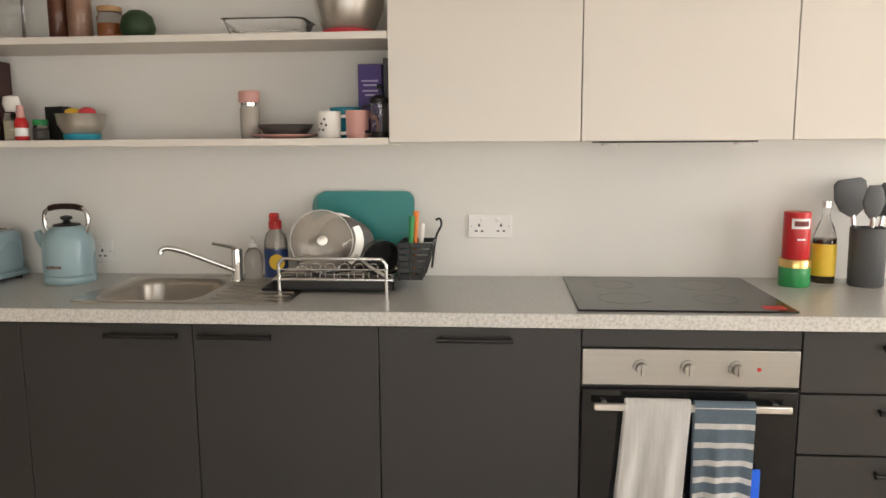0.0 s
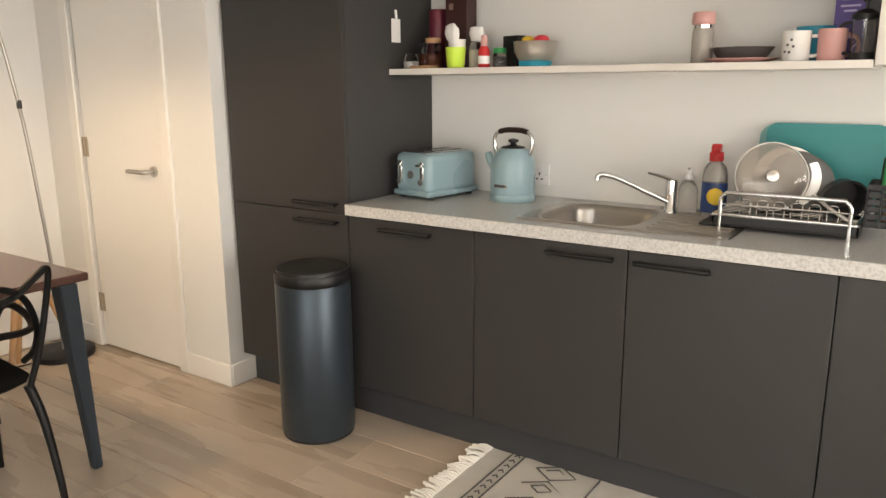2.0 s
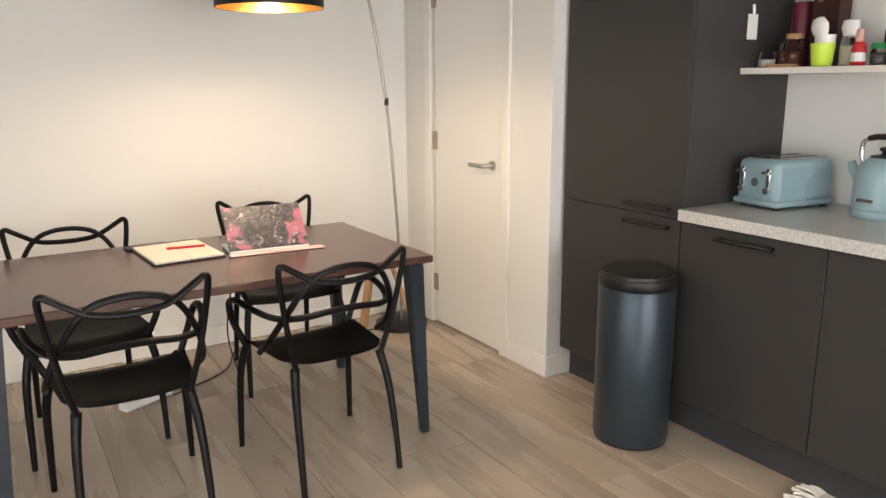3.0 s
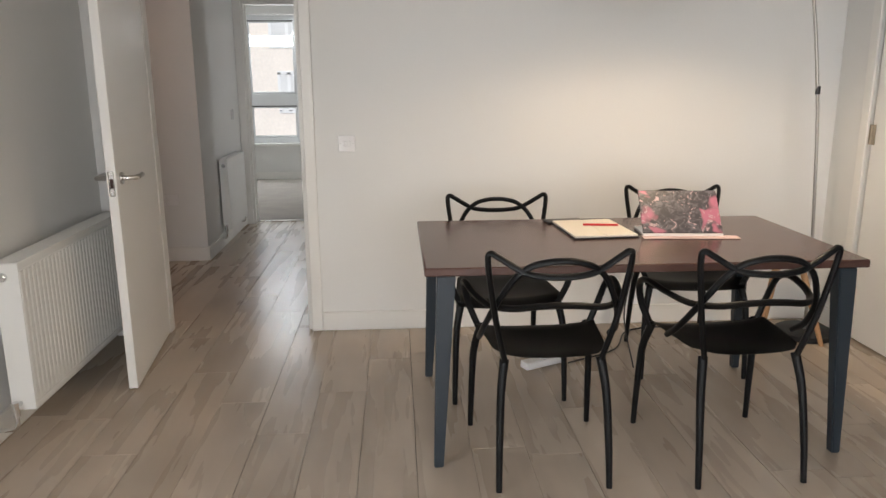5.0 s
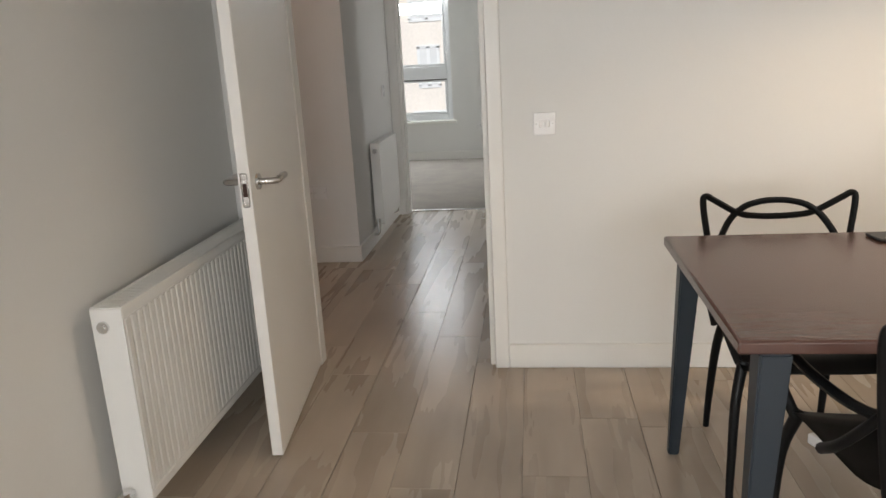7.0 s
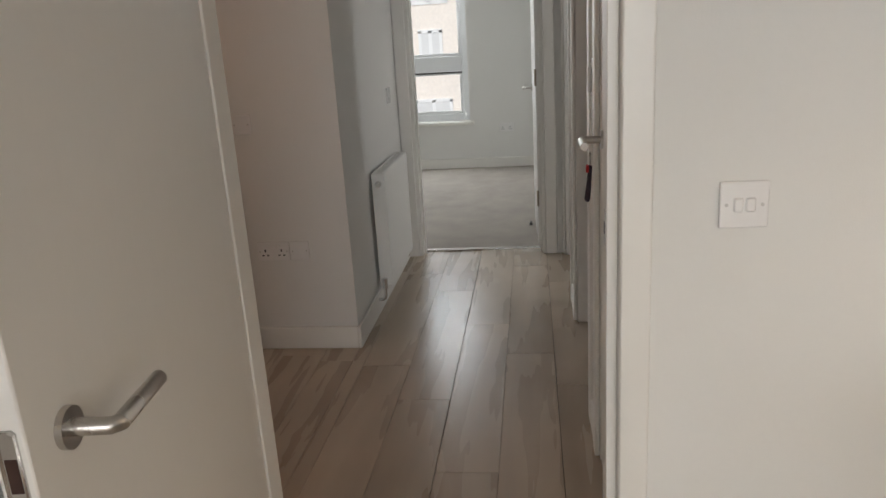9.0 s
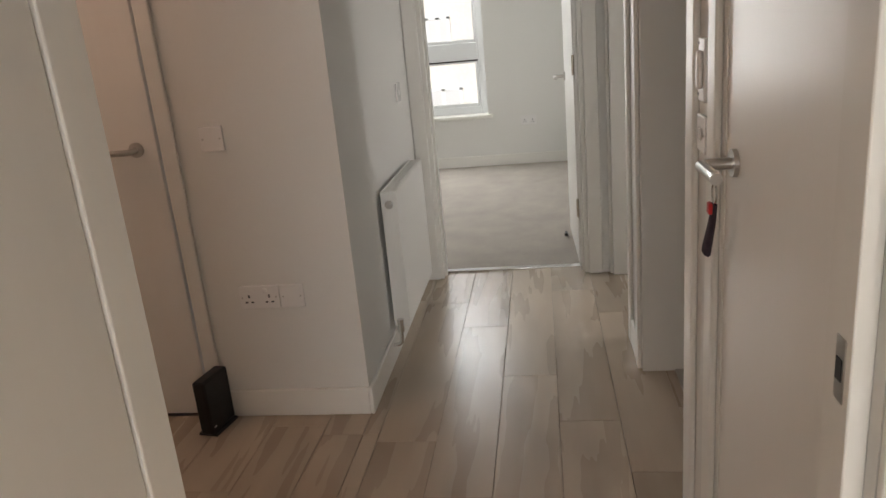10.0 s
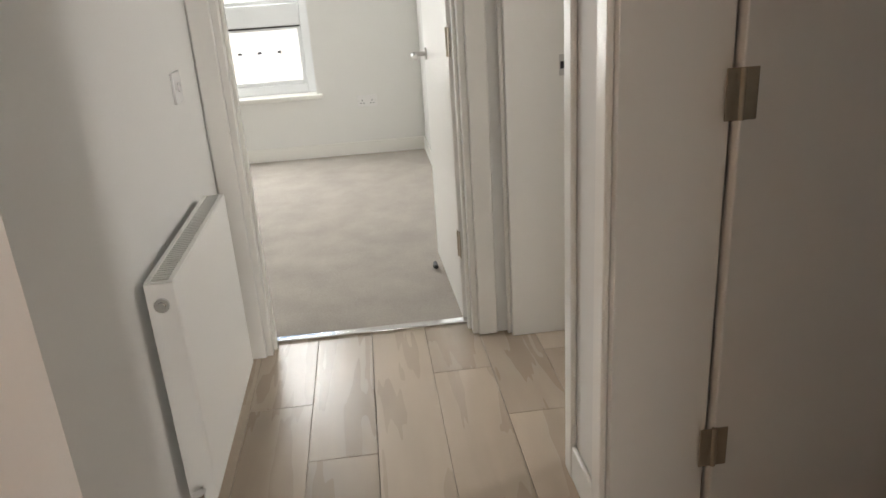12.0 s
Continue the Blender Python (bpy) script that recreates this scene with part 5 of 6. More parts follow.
solid("paper_bag", bm, WHITEC, "crumpled white bag on top of the jars", "bag", pose(-1.40, 2.40, L1 + 0.105))
jar(pose(-1.395, 2.39, L1), 0.03, 0.10, PAPER, None, "glass jar with pale contents")
rb = thing("sauce_bottle", pose(-1.335, 2.35, L1), "red squeeze bottle with a pale cap", "bottle")
part("bottle", lathe(B(), [(0.022, 0), (0.024, 0.003), (0.024, 0.06), (0.018, 0.078), (0.014, 0.082)], n=18), RED, rb)
part("cap", lathe(B(), [(0.014, 0.082), (0.015, 0.085), (0.012, 0.125)], n=14), PINK, rb)
part("label", lathe(B(), [(0.0245, 0.015), (0.0245, 0.045)], n=18, cap=False), WHITEP, rb)
jar(pose(-1.275, 2.37, L1), 0.028, 0.055, GREYC, GREEN, "glass jar with a green lid")
bm = box(B(), -0.04, 0.04, -0.025, 0.025, 0, 0.125, 0.002, 1)
solid("black_packet", bm, BLACK, "black food packet at the back", "packet", pose(-1.265, 2.47, L1, 0, 0, -12))
tg = thing("hanging_tag", pose(-1.737, 2.30, 1.60), "white card tag hanging on the cabinet side", "tag")
part("card", box(B(), 0.003, 0.006, -0.03, 0.03, -0.045, 0.05, 0.001, 1), WHITEP, tg)
part("hook", tube(B(), [(0.0, 0, 0.04), (0.008, 0, 0.05), (0.004, 0, 0.085)], 0.006, 8), WHITEP, tg)

# high shelf
for x in (-1.60, -1.49, -1.375):
    jar(pose(x, 2.40, L2), 0.047, 0.20, None, STEEL, "large clear storage jar", name="storage_jar")
jar(pose(-1.205, 2.42, L2), 0.034, 0.25, SPICE, STEEL, "tall jar of dark beans", 0.9, "storage_jar")
jar(pose(-1.125, 2.42, L2), 0.042, 0.22, mat("pink_pasta", (0.55, 0.33, 0.24), 0.7, grain=0.3, grain_scale=60), STEEL, "tall jar of pale pasta", 0.8, "storage_jar")
jar(pose(-1.012, 2.42, L2), 0.045, 0.105, PASTA, WOODL, "squat jar of orange pasta", 0.62, "storage_jar")
bm = lathe(B(), [(0.02, 0), (0.05, 0.012), (0.062, 0.045), (0.052, 0.085), (0.028, 0.105), (0.004, 0.110)], n=24)
solid("green_squash", bm, LEAFG, "dark green round squash on the high shelf", "squash", pose(-0.90, 2.40, L2))
gd = thing("glass_dish", pose(-0.42, 2.40, L2), "rectangular clear glass oven dish", "dish")
bm = B()
ro = []
for ins, z in ((0.02, 0.0), (0.0, 0.055), (-0.008, 0.058), (0.004, 0.055), (0.024, 0.005)):
    ro.append([bm.verts.new(p) for p in rounded(-0.14 + ins, 0.14 - ins, -0.10 + ins, 0.10 - ins, 0.03, z, 4)])
for r0, r1 in zip(ro, ro[1:]):
    for k in range(len(r0)):
        bm.faces.new((r0[k], r0[(k + 1) % len(r0)], r1[(k + 1) % len(r1)], r1[k]))
bm.faces.new(ro[-1])
bm.faces.new(list(reversed(ro[0])))
part("dish", bm, GLASS, gd)
fruit_bowl(pose(-0.135, 2.40, L2), CORAL, "large steel mixing bowl with a red base", 0.125, 0.16)

# ---- bin and rug ----
bn = thing("pedal_bin", pose(-1.785, 1.80, 0), "tall blue-black round kitchen bin with a black lid", "bin")
R = 0.148
part("body", lathe(B(), [(R * 0.97, 0.012), (R, 0.02), (R, 0.63), (R * 0.98, 0.635)], n=48), BINM, bn)
part("base_ring", lathe(B(), [(R * 0.95, 0), (R * 0.97, 0.002), (R * 0.97, 0.012)], n=48), BLACK, bn)
part("rim", lathe(B(), [(R * 0.985, 0.635), (R * 1.01, 0.64), (R * 1.01, 0.668), (R * 0.98, 0.678)], n=48), BLACKM, bn, "black rim")
part("lid", lathe(B(), [(R * 0.95, 0.676), (R * 0.94, 0.690), (R * 0.80, 0.697), (0.004, 0.700)], n=48), BLACK, bn, "black push lid")
part("handle", tube(B(), smooth_path([(-R, 0, 0.64), (-R - 0.02, 0, 0.62), (-R - 0.012, 0, 0.45), (-R, 0, 0.42)], 4), 0.006, 8), BLACKM, bn)

rg = thing("rug", pose(-0.095, 1.745, 0.0), "cream woven cotton runner with a charcoal diamond pattern", "rug")
RW, RD = 1.0, 0.30
bm = B()
nx, ny = 90, 24
gv = [[bm.verts.new((-RW + 2 * RW * i / nx, -RD + 2 * RD * j / ny, 0.010 + 0.003 * noise.noise((i * 0.35, j * 0.35, 0)))) for j in range(ny + 1)] for i in range(nx + 1)]
for i in range(nx):
    for j in range(ny):
        bm.faces.new((gv[i][j], gv[i + 1][j], gv[i + 1][j + 1], gv[i][j + 1]))
bmesh.ops.solidify(bm, geom=bm.faces[:], thickness=0.008)
bmesh.ops.recalc_face_normals(bm, faces=bm.faces[:])
part("weave", bm, RUGM, rg)
rnd = random.Random(4)
bm = B()
for s in (-1, 1):
    for k in range(46):
        y = -RD + 2 * RD * (k + 0.5) / 46
        a = rnd.uniform(-0.03, 0.03)
        tube(bm, smooth_path([(s * RW, y, 0.009), (s * (RW + 0.025), y + a * 0.3, 0.013), (s * (RW + rnd.uniform(0.055, 0.085)), y + a, 0.006)], 2), 0.0055, 5, 0.007)
fr = part("fringe", bm, RUGM, rg, "knotted cream fringe")
fr["kind"] = "stuff"


def yarn(pts):
    return tube(B(), [(x, y, 0.0137) for x, y in pts], 0.0036, 5, flat=0.6)


for x in (-0.91, -0.86, -0.56, 0.56, 0.86, 0.91):
    part("pattern_line", yarn([(x, -RD * 0.95), (x, RD * 0.95)]), RUGD, rg)
for k in range(5):
    for x in (-0.71, -0.30, 0.10, 0.45, 0.73):
        y = -RD * 0.8 + k * RD * 0.4
        for s in (0.055, 0.028):
            part("pattern_diamond", yarn([(x - s * 1.4, y), (x, y + s), (x + s * 1.4, y), (x, y - s), (x - s * 1.4, y)]), RUGD, rg)
for k in range(14):
    y = -RD * 0.92 + k * RD * 0.14
    part("pattern_zigzag", yarn([(-0.895, y), (-0.885, y + RD * 0.05), (-0.875, y)]), RUGD, rg)

# ---- dining table ----
tb = thing("dining_table", pose(-2.675, 0.373, 0), "dark walnut dining table on tapered slate legs", "table")
TX, TY, TZ = 0.427, 0.785, 0.742
bm = B()
box(bm, -TX, TX, -TY, TY, TZ - 0.030, TZ, 0.006, 2)
part("tabletop", bm, DARKW, tb)
for sx in (-1, 1):
    for sy in (-1, 1):
        bm = B()
        lo = [(-0.017, -0.017), (0.017, -0.017), (0.017, 0.017), (-0.017, 0.017)]
        r0 = [bm.verts.new((sx * (TX - 0.012) + a, sy * (TY - 0.045) + b, 0.0)) for a, b in lo]
        r1 = [bm.verts.new((sx * (TX - 0.035) + a * 1.9, sy * (TY - 0.075) + b * 1.9, TZ - 0.0305)) for a, b in lo]
        bm.faces.new(list(reversed(r0)))
        bm.faces.new(r1)
        for k in range(4):
            bm.faces.new((r0[k], r0[(k + 1) % 4], r1[(k + 1) % 4], r1[k]))
        bmesh.ops.bevel(bm, geom=bm.edges[:], offset=0.004, segments=2, affect="EDGES")
        part("leg", bm, TLEG, tb, "tapered slate-blue leg")


# ---- chairs: local front towards -y ----
def chair(m):
    c = thing("dining_chair", m, "black moulded plastic armchair with an interlaced looped back", "chair", "chairs round the table")
    nx, ny = 16, 16
    bm = B()
    g = []
    for j in range(ny + 1):
        v = j / ny
        y = -0.235 + 0.42 * v
        half = 0.235 - 0.045 * v - 0.02 * (1 - min(1, v * 6)) - 0.04 * max(0, v - 0.85) / 0.15
        row = []
        for i in range(nx + 1):
            u = -1 + 2 * i / nx
            z = 0.452 - 0.020 * (1 - u * u) * math.sin(math.pi * min(1, v * 1.1)) - 0.030 * max(0, 0.18 - v) / 0.18 + 0.012 * abs(u) ** 3
            row.append(bm.verts.new((u * half, y, z)))
        g.append(row)
    for j in range(ny):
        for i in range(nx):
            bm.faces.new((g[j][i], g[j][i + 1], g[j + 1][i + 1], g[j + 1][i]))
    bmesh.ops.solidify(bm, geom=bm.faces[:], thickness=0.022)
    part("seat", bm, CHAIRM, c)
    for s in (-1, 1):
        bm = tube(B(), smooth_path([(s * 0.205, -0.195, 0.445), (s * 0.228, -0.225, 0.33), (s * 0.235, -0.24, 0.15), (s * 0.238, -0.248, 0.0)], 4), 0.0165, 10, 0.0105)
        part("leg", bm, CHAIRM, c)
        bm = tube(B(), smooth_path([(s * 0.165, 0.165, 0.445), (s * 0.180, 0.20, 0.33), (s * 0.187, 0.235, 0.15), (s * 0.19, 0.255, 0.0)], 4), 0.0165, 10, 0.0105)
        part("leg", bm, CHAIRM, c)
    ear = [(0.165, 0.175, 0.44), (0.198, 0.205, 0.58), (0.222, 0.225, 0.72), (0.233, 0.238, 0.812), (0.222, 0.243, 0.830), (0.195, 0.246, 0.815), (0.115, 0.256, 0.768), (0.05, 0.264, 0.756), (0, 0.266, 0.754)]
    arch = [(0.235, 0.02, 0.475), (0.232, 0.10, 0.53), (0.205, 0.185, 0.63), (0.155, 0.24, 0.735), (0.105, 0.258, 0.785), (0.05, 0.266, 0.803), (0, 0.268, 0.807)]
    arm = [(0.215, -0.19, 0.44), (0.252, -0.20, 0.53), (0.272, -0.17, 0.615), (0.272, -0.09, 0.645), (0.255, 0.03, 0.638), (0.215, 0.14, 0.628), (0.15, 0.208, 0.635), (0.07, 0.234, 0.648), (0, 0.240, 0.652)]
    for nm, pts, r in (("back_loop", ear, 0.0105), ("back_arch", arch, 0.0105), ("arm_loop", arm, 0.0115)):
        full = pts + [(-x, y, z) for x, y, z in reversed(pts[:-1])]
        part(nm, tube(B(), smooth_path(full, 5), r, 8, flat=1.15), CHAIRM, c)
    return c


ch = chair(pose(-2.326, 0.017, 0, 0, 0, -90))
copy_thing(ch, pose(-2.306, 0.688, 0, 0, 0, -88))
copy_thing(ch, pose(-3.02, -0.03, 0, 0, 0, 90))
copy_thing(ch, pose(-3.21, 0.872, 0, 0, 0, 86))


# ---- on the table ----
def flowers(name):
    """Grey cloth-look cover with scattered pink and dark red blooms."""
    m = mat(name, (0.16, 0.15, 0.17), rough=0.4)
    n, l = m.node_tree.nodes, m.node_tree.links
    co = n.new("ShaderNodeTexCoord")

    def blotch(scale, detail, dist, lo, hi, col, under):
        t = n.new("ShaderNodeTexNoise")
        t.inputs["Scale"].default_value, t.inputs["Detail"].default_value, t.inputs["Distortion"].default_value = scale, detail, dist
        l.new(co.outputs["Object"], t.inputs["Vector"])
        r = n.new("ShaderNodeMapRange")
        r.inputs["From Min"].default_value, r.inputs["From Max"].default_value = lo, hi
        l.new(t.outputs["Fac"], r.inputs["Value"])
        mx = n.new("ShaderNodeMix")
        mx.data_type = "RGBA"
        mx.inputs["B"].default_value = (*col, 1)
        l.new(r.outputs[0], mx.inputs["Factor"])
        if under is None:
            mx.inputs["A"].default_value = (0.055, 0.052, 0.060, 1)
        else:
            l.new(under, mx.inputs["A"])
        return mx.outputs["Result"]

    c = blotch(30, 5, 1.5, 0.45, 0.66, (0.16, 0.15, 0.17), None)
    c = blotch(8.5, 2, 0.6, 0.56, 0.62, (0.46, 0.16, 0.23), c)
    c = blotch(26, 4, 2.0, 0.60, 0.66, (0.50, 0.36, 0.38), c)
    l.new(c, n["Principled BSDF"].inputs["Base Color"])
    return m


lt = thing("laptop", pose(-2.775, 0.655, TZ, 0, 0, -5), "open laptop in a grey and pink floral cover", "laptop")
FLOR = flowers("floral_cover")
part("base", box(B(), -0.06, 0.11, -0.160, 0.160, 0.002, 0.014, 0.003), WHITEP, lt, "pale laptop base")
scr = part("screen", box(B(), -0.004, 0.004, -0.160, 0.160, 0.0, 0.20, 0.003), FLOR, lt, "grey and pink floral lid", at=pose(0.100, 0, 0.014, 0, -40, 0))
part("front_flap", box(B(), 0.095, 0.150, -0.165, 0.215, 0.0015, 0.0045, 0.001), mat("pale_pink_sleeve", (0.72, 0.55, 0.52), 0.6, grain=0.1, grain_scale=40), lt, "pale pink sleeve edge")
nb = thing("notebook", pose(-2.83, 0.33, TZ, 0, 0, 4), "open notebook with cream pages and a dark cover", "notebook")
part("cover", box(B(), -0.17, 0.17, -0.145, 0.125, 0.0005, 0.005, 0.001, 1), BLACK, nb, "dark cover")
for a, b in ((-0.14, -0.008), (-0.006, 0.12)):
    bm = B()
    box(bm, -0.165, 0.165, a, b, 0.0055, 0.0150, 0.003, 2)
    part("page", bm, PAPER, nb, "cream page")
bm = tube(B(), [(-0.0, -0.075, 0), (0.02, 0.07, 0.0)], 0.005, 8)
solid("pen", bm, RED, "red pen lying on the notebook", "pen", pose(-2.86, 0.36, TZ + 0.020))
bm = box(B(), -0.04, 0.04, -0.085, 0.085, 0, 0.009, 0.004)
solid("phone", bm, BLACK, "black phone lying near the table edge", "phone", pose(-3.02, 0.24, TZ + 0.0005, 0, 0, 6))

# ---- arc lamp ----
al = thing("arc_lamp", pose(-3.50, 1.69, 0), "grey metal arc floor lamp with a black and brass drum shade", "floor lamp")
part("base", lathe(B(), [(0.145, 0), (0.15, 0.004), (0.15, 0.030), (0.14, 0.036)], n=36), BLACKM, al, "round black base")
stem = smooth_path([(0, 0, 0.03), (0, -0.005, 0.40), (0.0, -0.028, 0.80), (0.0, -0.068, 1.28), (0.02, -0.165, 1.80), (0.15, -0.36, 2.14), (0.38, -0.62, 2.26), (0.62, -0.83, 2.20), (0.80, -0.98, 2.02)], 6)
part("stem", tube(B(), stem, 0.0085, 10), mat("grey_lamp_metal", (0.42, 0.40, 0.37), rough=0.30, metal=1.0, stain=0.05), al)
part("joint", lathe(B(), [(0.012, -0.02), (0.012, 0.02)], 0, -0.068, 1.30, 12), BLACKM, al, "black stem joint")
part("cap", lathe(B(), [(0.03, 0), (0.03, 0.04), (0.012, 0.06)], 0.80, -0.98, 1.955, 16), BLACKM, al)
sd = part("shade", lathe(B(), [(0.205, 0), (0.205, 0.22), (0.203, 0.222), (0.10, 0.223)], 0.80, -0.98, 1.682, 48, cap=False), BLACKM, al, "black drum shade")
part("lining", lathe(B(), [(0.2015, 0.001), (0.2015, 0.219), (0.10, 0.221)], 0.80, -0.98, 1.682, 48, cap=False), GOLD, al, "brass shade lining")
part("top_disc", lathe(B(), [(0.10, 0.2235), (0.03, 0.26)], 0.80, -0.98, 1.682, 32, cap=False), BLACKM, al)
part("bulb", lathe(B(), [(0.01, -0.05), (0.03, -0.035), (0.036, 0.0), (0.028, 0.03), (0.013, 0.055)], 0.80, -0.98, 1.725, 18), BULB, al, "glowing warm bulb").visible_shadow = False

# wooden three-legged stool below the lamp
so = thing("stool", pose(-3.42, 1.50, 0), "small stool with splayed oak legs", "stool")
part("seat", lathe(B(), [(0.11, 0.50), (0.13, 0.505), (0.13, 0.525), (0.12, 0.53)], n=28), BLACK, so)
for dx, dy in ((0.09, 0.19), (0.09, -0.17), (-0.17, 0.0)):
    part("leg", tube(B(), [(dx * 0.25, dy * 0.25, 0.50), (dx, dy, 0.0)], 0.019, 8, 0.013), WOODL, so, "splayed oak leg")

ps = thing("power_strip", pose(-3.18, 0.20, 0.0, 0, 0, 25), "white power strip on the floor under the table", "power strip")
part("body", box(B(), -0.03, 0.03, -0.12, 0.12, 0.003, 0.04, 0.006), WHITEP, ps)
part("plug", box(B(), -0.022, 0.022, -0.03, 0.02, 0.04, 0.07, 0.006), WHITEP, ps)
bm = tube(B(), smooth_path([(-3.18, 0.32, 0.008), (-3.35, 0.60, 0.006), (-3.62, 0.75, 0.006), (-3.66, 1.0, 0.006), (-3.45, 1.15, 0.006), (-3.52, 1.4, 0.006), (-3.5, 1.55, 0.008)], 6), 0.004, 6)
solid("cable", bm, BLACK, "black lamp cable trailing along the floor", "cable")
bm = tube(B(), smooth_path([(-3.10, 0.62, 0.006), (-3.16, 0.58, 0.25), (-3.12, 0.60, 0.50), (-3.105, 0.62, TZ + 0.004), (-3.0, 0.66, TZ + 0.005), (-2.90, 0.68, TZ + 0.006)], 6), 0.0035, 6)
solid("cable", bm, BLACK, "black charging cable hanging off the table", "cable")


# ---- radiators ----
def radiator(name, m, length, height, depth, label, ribs, back=0.03):
    """Local: along +x, back at y=0, front at y=depth."""
    r = thing(name, m, label, "radiator")
    bm = B()
    if ribs:
        n = int(length / 0.033)
        p = length / n
        box(bm, 0, length, depth - 0.014, depth - 0.005, 0.03, height - 0.03)
        for k in range(n):
            part("rib", box(B(), (k + 0.16) * p, (k + 0.84) * p, depth - 0.0052, depth, 0.037, height - 0.037, 0.0035, 1), RADW, r)
        box(bm, 0, length, depth - 0.014, depth - 0.002, 0.004, 0.036, 0.005)
        box(bm, 0, length, depth - 0.014, depth - 0.002, height - 0.036, height - 0.002, 0.005)
    else:
        box(bm, 0, length, depth - 0.014, depth, 0.004, height - 0.002, 0.006)
    part("front_panel", bm, RADW, r)
    part("back_panel", box(B(), 0.01, length - 0.01, back, back + 0.012, 0.01, height - 0.02, 0.004), RADW, r)
    bm = B()
    n = int(length / 0.02)
    for k in range(n):
        x = 0.015 + k * (length - 0.03) / n
        box(bm, x, x + 0.002, back + 0.013, depth - 0.016, 0.03, height - 0.03)
    part("fins", bm, RADW, r)
    for x0 in (-0.004, length - 0.001):
        part("side_cover", box(B(), x0, x0 + 0.005, back - 0.002, depth - 0.001, 0.006, height - 0.004, 0.002, 1), RADW, r)
    bm = B()
    box(bm, 0, length, back, back + 0.012, height - 0.006, height, 0.001, 1)
    box(bm, 0, length, depth - 0.014, depth - 0.002, height - 0.006, height, 0.001, 1)
    n = int(length / 0.014)
    for k in range(n + 1):
        x = k * (length - 0.008) / n
        box(bm, x, x + (0.008 if ribs else 0.0062), back + 0.010, depth - 0.012, height - 0.005, height - 0.001)
    part("top_grille", bm, RADW, r)
    for x in (-0.004, length + 0.004):
        bm = B()
        s = -1 if x < 0 else 1
        tube(bm, [(x, depth * 0.6, height - 0.055), (x + s * 0.008, depth * 0.6, height - 0.055)], 0.017, 12)
        tube(bm, [(x + s * 0.008, depth * 0.6, height - 0.055), (x + s * 0.012, depth * 0.6, height - 0.055)], 0.009, 8)
        part("bleed_plug", bm, CHROME, r, "chrome end plug")
        bm = B()
        tube(bm, smooth_path([(x, depth * 0.6, 0.035), (x + s * 0.035, depth * 0.6, 0.033), (x + s * 0.042, depth * 0.6, 0.0), (x + s * 0.042, depth * 0.55, -0.05), (x + s * 0.042, 0.01, -0.06)], 3), 0.009, 8)
        tube(bm, [(x + s * 0.040, depth * 0.6, 0.0), (x + s * 0.040, depth * 0.6, 0.055)], 0.014, 10)
        part("valve", bm, CHROME, r, "chrome lockshield valve")
    for x in (length * 0.2, length * 0.8):
        part("bracket", box(B(), x - 0.012, x + 0.012, 0.0, back + 0.001, 0.02, height - 0.05), RADW, r)
    return r


radiator("radiator", pose(-2.588 - 1.10, SY, 0.115), 1.10, 0.595, 0.147, "white ribbed double panel radiator on the living-room wall", True, back=0.055)
radiator("radiator", pose(-5.95 - 0.68, HL, 0.14), 0.68, 0.592, 0.085, "slim white flat radiator on the hall wall", False, back=0.020)

# ---- hall clutter ----
rt_ = thing("router", pose(-5.405, -2.530, 0, 0, 0, 80), "black upright broadband router on the hall floor", "router")
part("case", box(B(), -0.026, 0.026, -0.075, 0.075, 0.006, 0.215, 0.010, 3), BLACK, rt_)
part("stand", box(B(), -0.04, 0.04, -0.07, 0.07, 0, 0.01, 0.003, 1), BLACK, rt_)
part("status_light", box(B(), 0.0258, 0.0268, -0.06, -0.045, 0.03, 0.036), WHITEP, rt_)
kf = thing("key_fob", pose(-4.475, HR - 0.036, 0.992), "dark fabric key strap with red tag on the door handle", "keys")
part("ring", tube(B(), [(0.018 * math.cos(k * 0.5236), 0, 0.02 + 0.02 * math.sin(k * 0.5236)) for k in range(13)], 0.002, 6), CHROME, kf)
bm = tube(B(), smooth_path([(0, 0, 0.0), (-0.006, -0.002, -0.035), (-0.020, -0.004, -0.07), (-0.032, -0.006, -0.10)], 4), 0.012, 8, 0.019, 0.45)
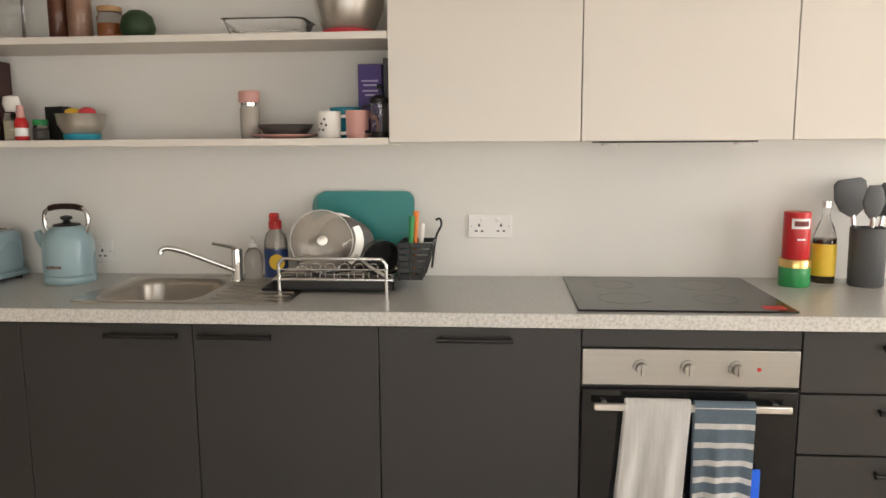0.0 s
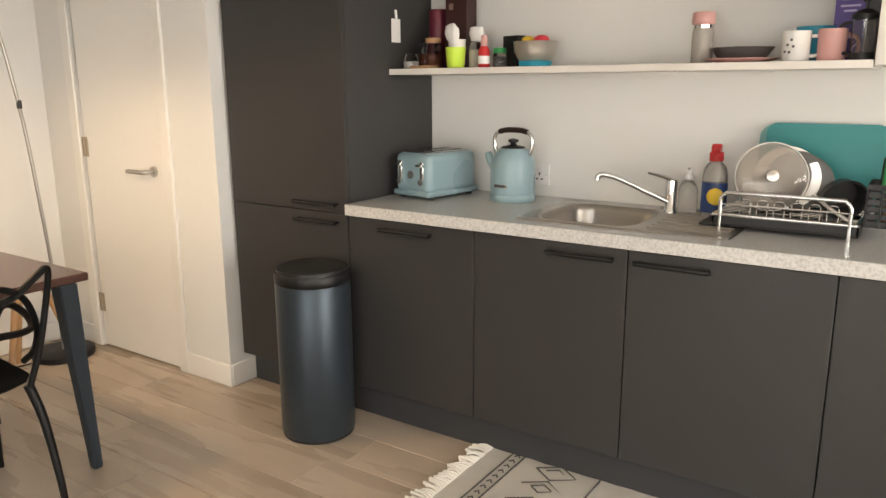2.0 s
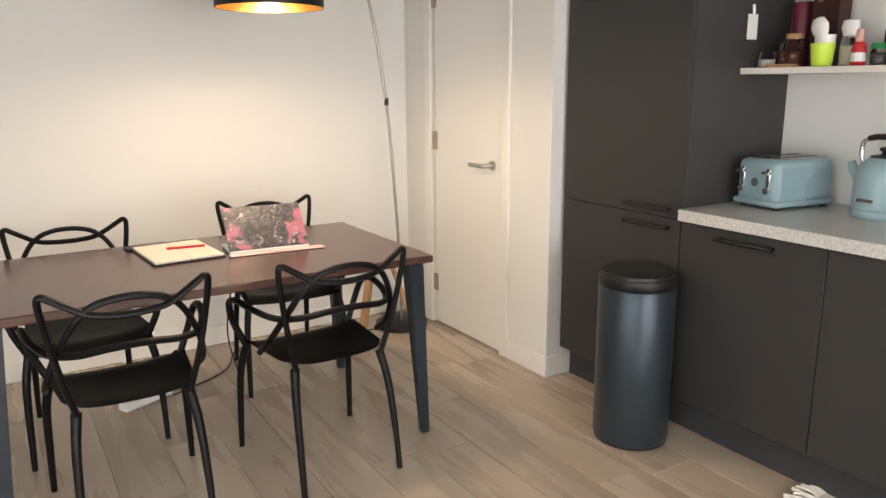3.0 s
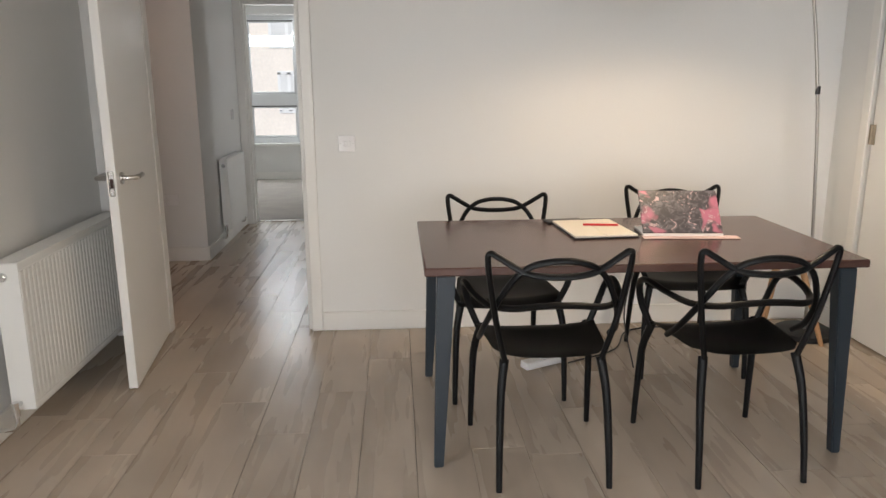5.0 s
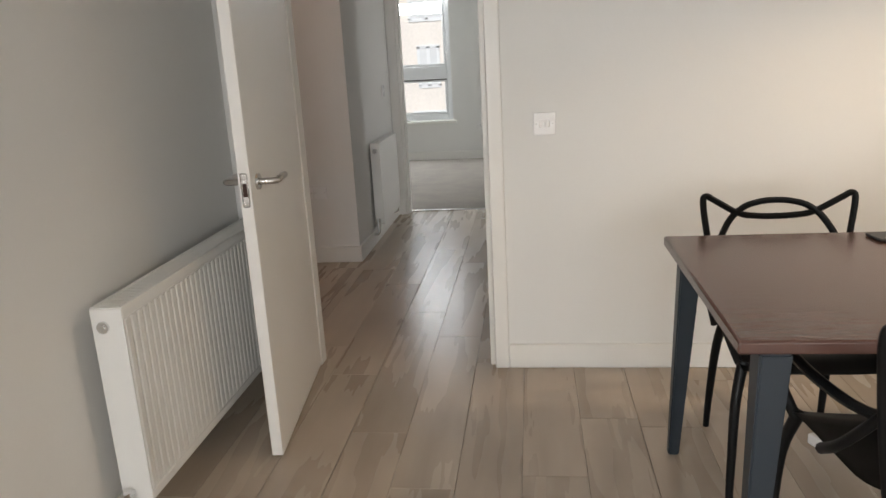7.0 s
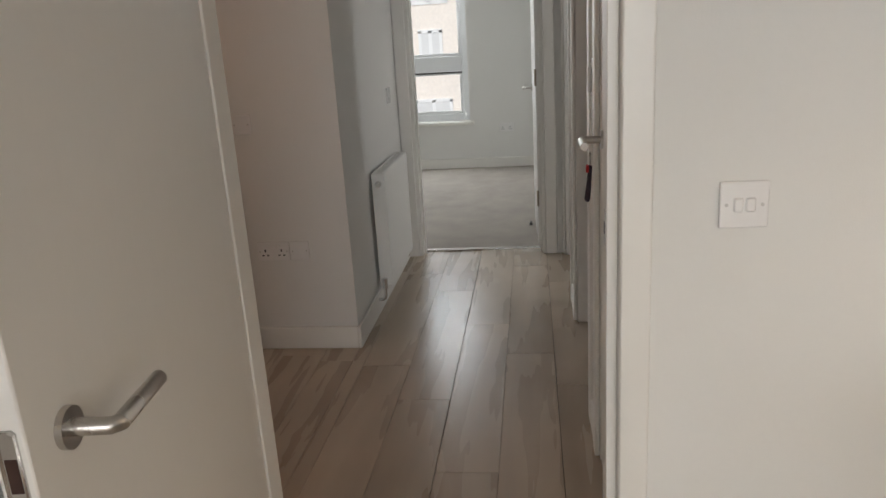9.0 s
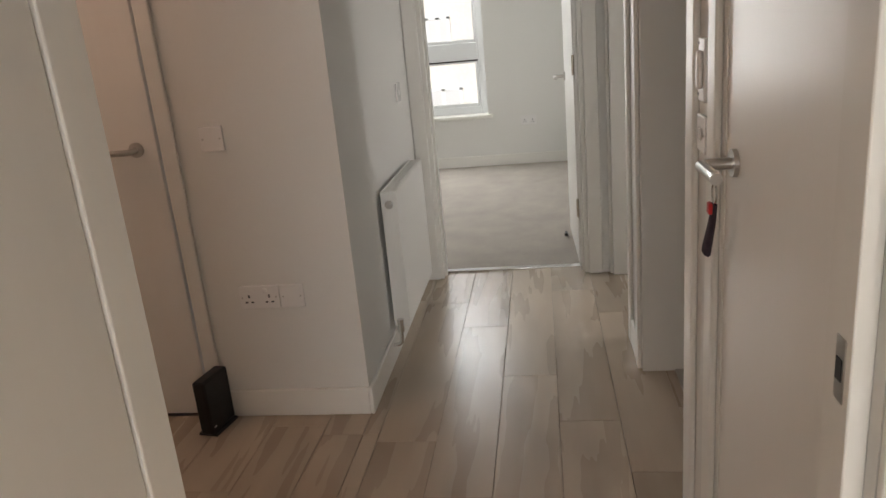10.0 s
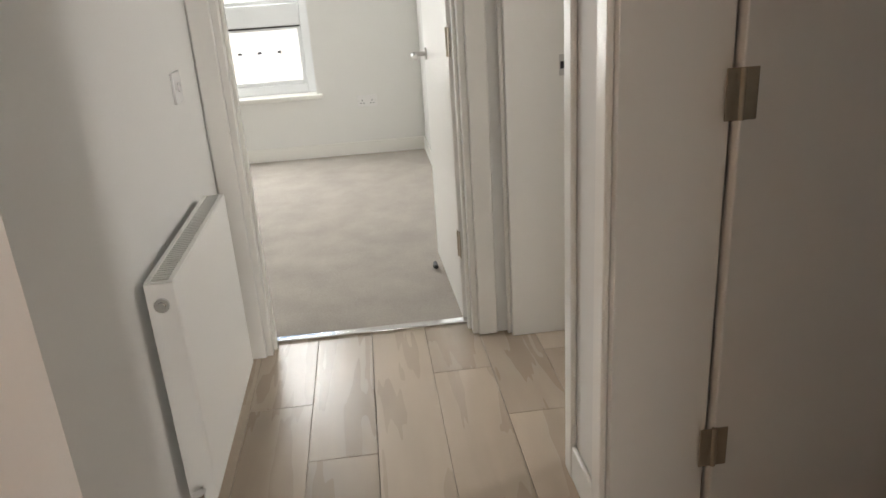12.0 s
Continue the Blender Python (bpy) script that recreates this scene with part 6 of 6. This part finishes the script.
part("strap", bm, mat("dark_patterned_fabric", (0.05, 0.035, 0.05), 0.9, grain=0.6, grain_scale=60), kf, "dark patterned fabric strap")
part("red_tag", box(B(), -0.009, 0.009, -0.012, -0.004, -0.018, 0.004, 0.002, 1), RED, kf, "red plastic tag")
ds = B()
tube(ds, [(0, 0, 0.0), (0, 0, 0.012)], 0.012, 12)
tube(ds, [(-0.01, 0, 0.018), (0.045, 0, 0.018)], 0.010, 10)
solid("door_stop", ds, BLACK, "small black rubber door stop on the carpet", "door stop", pose(-7.64, -1.17, 0.008))

# ---- floor boards ----
PW, PL, PY0 = 0.2085, 1.275, -1.072
ENDS = {-1: -5.404, -2: -5.752, -3: -4.975, -4: -5.286}      # where boards of the hall rows meet
shared = {}


def plank(x0, x1, y0, y1):
    key = (round(x1 - x0, 3), round(y1 - y0, 3))
    if key not in shared:
        bm = B()
        w, d = key
        box(bm, 0.0007, w - 0.0007, 0.0007, d - 0.0007, -0.0085, 0.0, 0.0010, 1)
        shared[key] = mesh_of("plank", bm, OAK, soft=False)
    ob = new("plank", shared[key])
    ob.location = (x0, y0, 0)
    ob.parent = floor


def boards(x0, x1, y0, y1):
    j = math.floor((y0 - PY0) / PW + 1e-6)
    while j * PW + PY0 < y1 - 1e-6:
        a, b = max(y0, j * PW + PY0), min(y1, (j + 1) * PW + PY0)
        off = ENDS.get(j, (j * 0.437 + 0.13 * ((j * 7) % 5)) % 1.0 * PL)
        k = math.floor((x0 - off) / PL)
        while k * PL + off < x1 - 1e-6:
            c, d = max(x0, k * PL + off), min(x1, (k + 1) * PL + off)
            if d - c > 0.004 and b - a > 0.004:
                plank(c, d, a, b)
            k += 1
        j += 1


R0, R1 = PY0 - 4 * PW, PY0                     # rows that run on through the living-room doorway
boards(BX - 0.098, EX, R0, R1)
boards(WT, EX, SY, R0)
boards(WT, EX, R1, NY)
boards(BX - 0.098, WT, HL, R0)
boards(BX - 0.098, WT, R1, HR + RT)
boards(HX, WT, -3.7, HL)
boards(-5.99, -4.86, HR + RT, 1.2)
boards(-7.0, -6.09, HR + RT, 1.2)
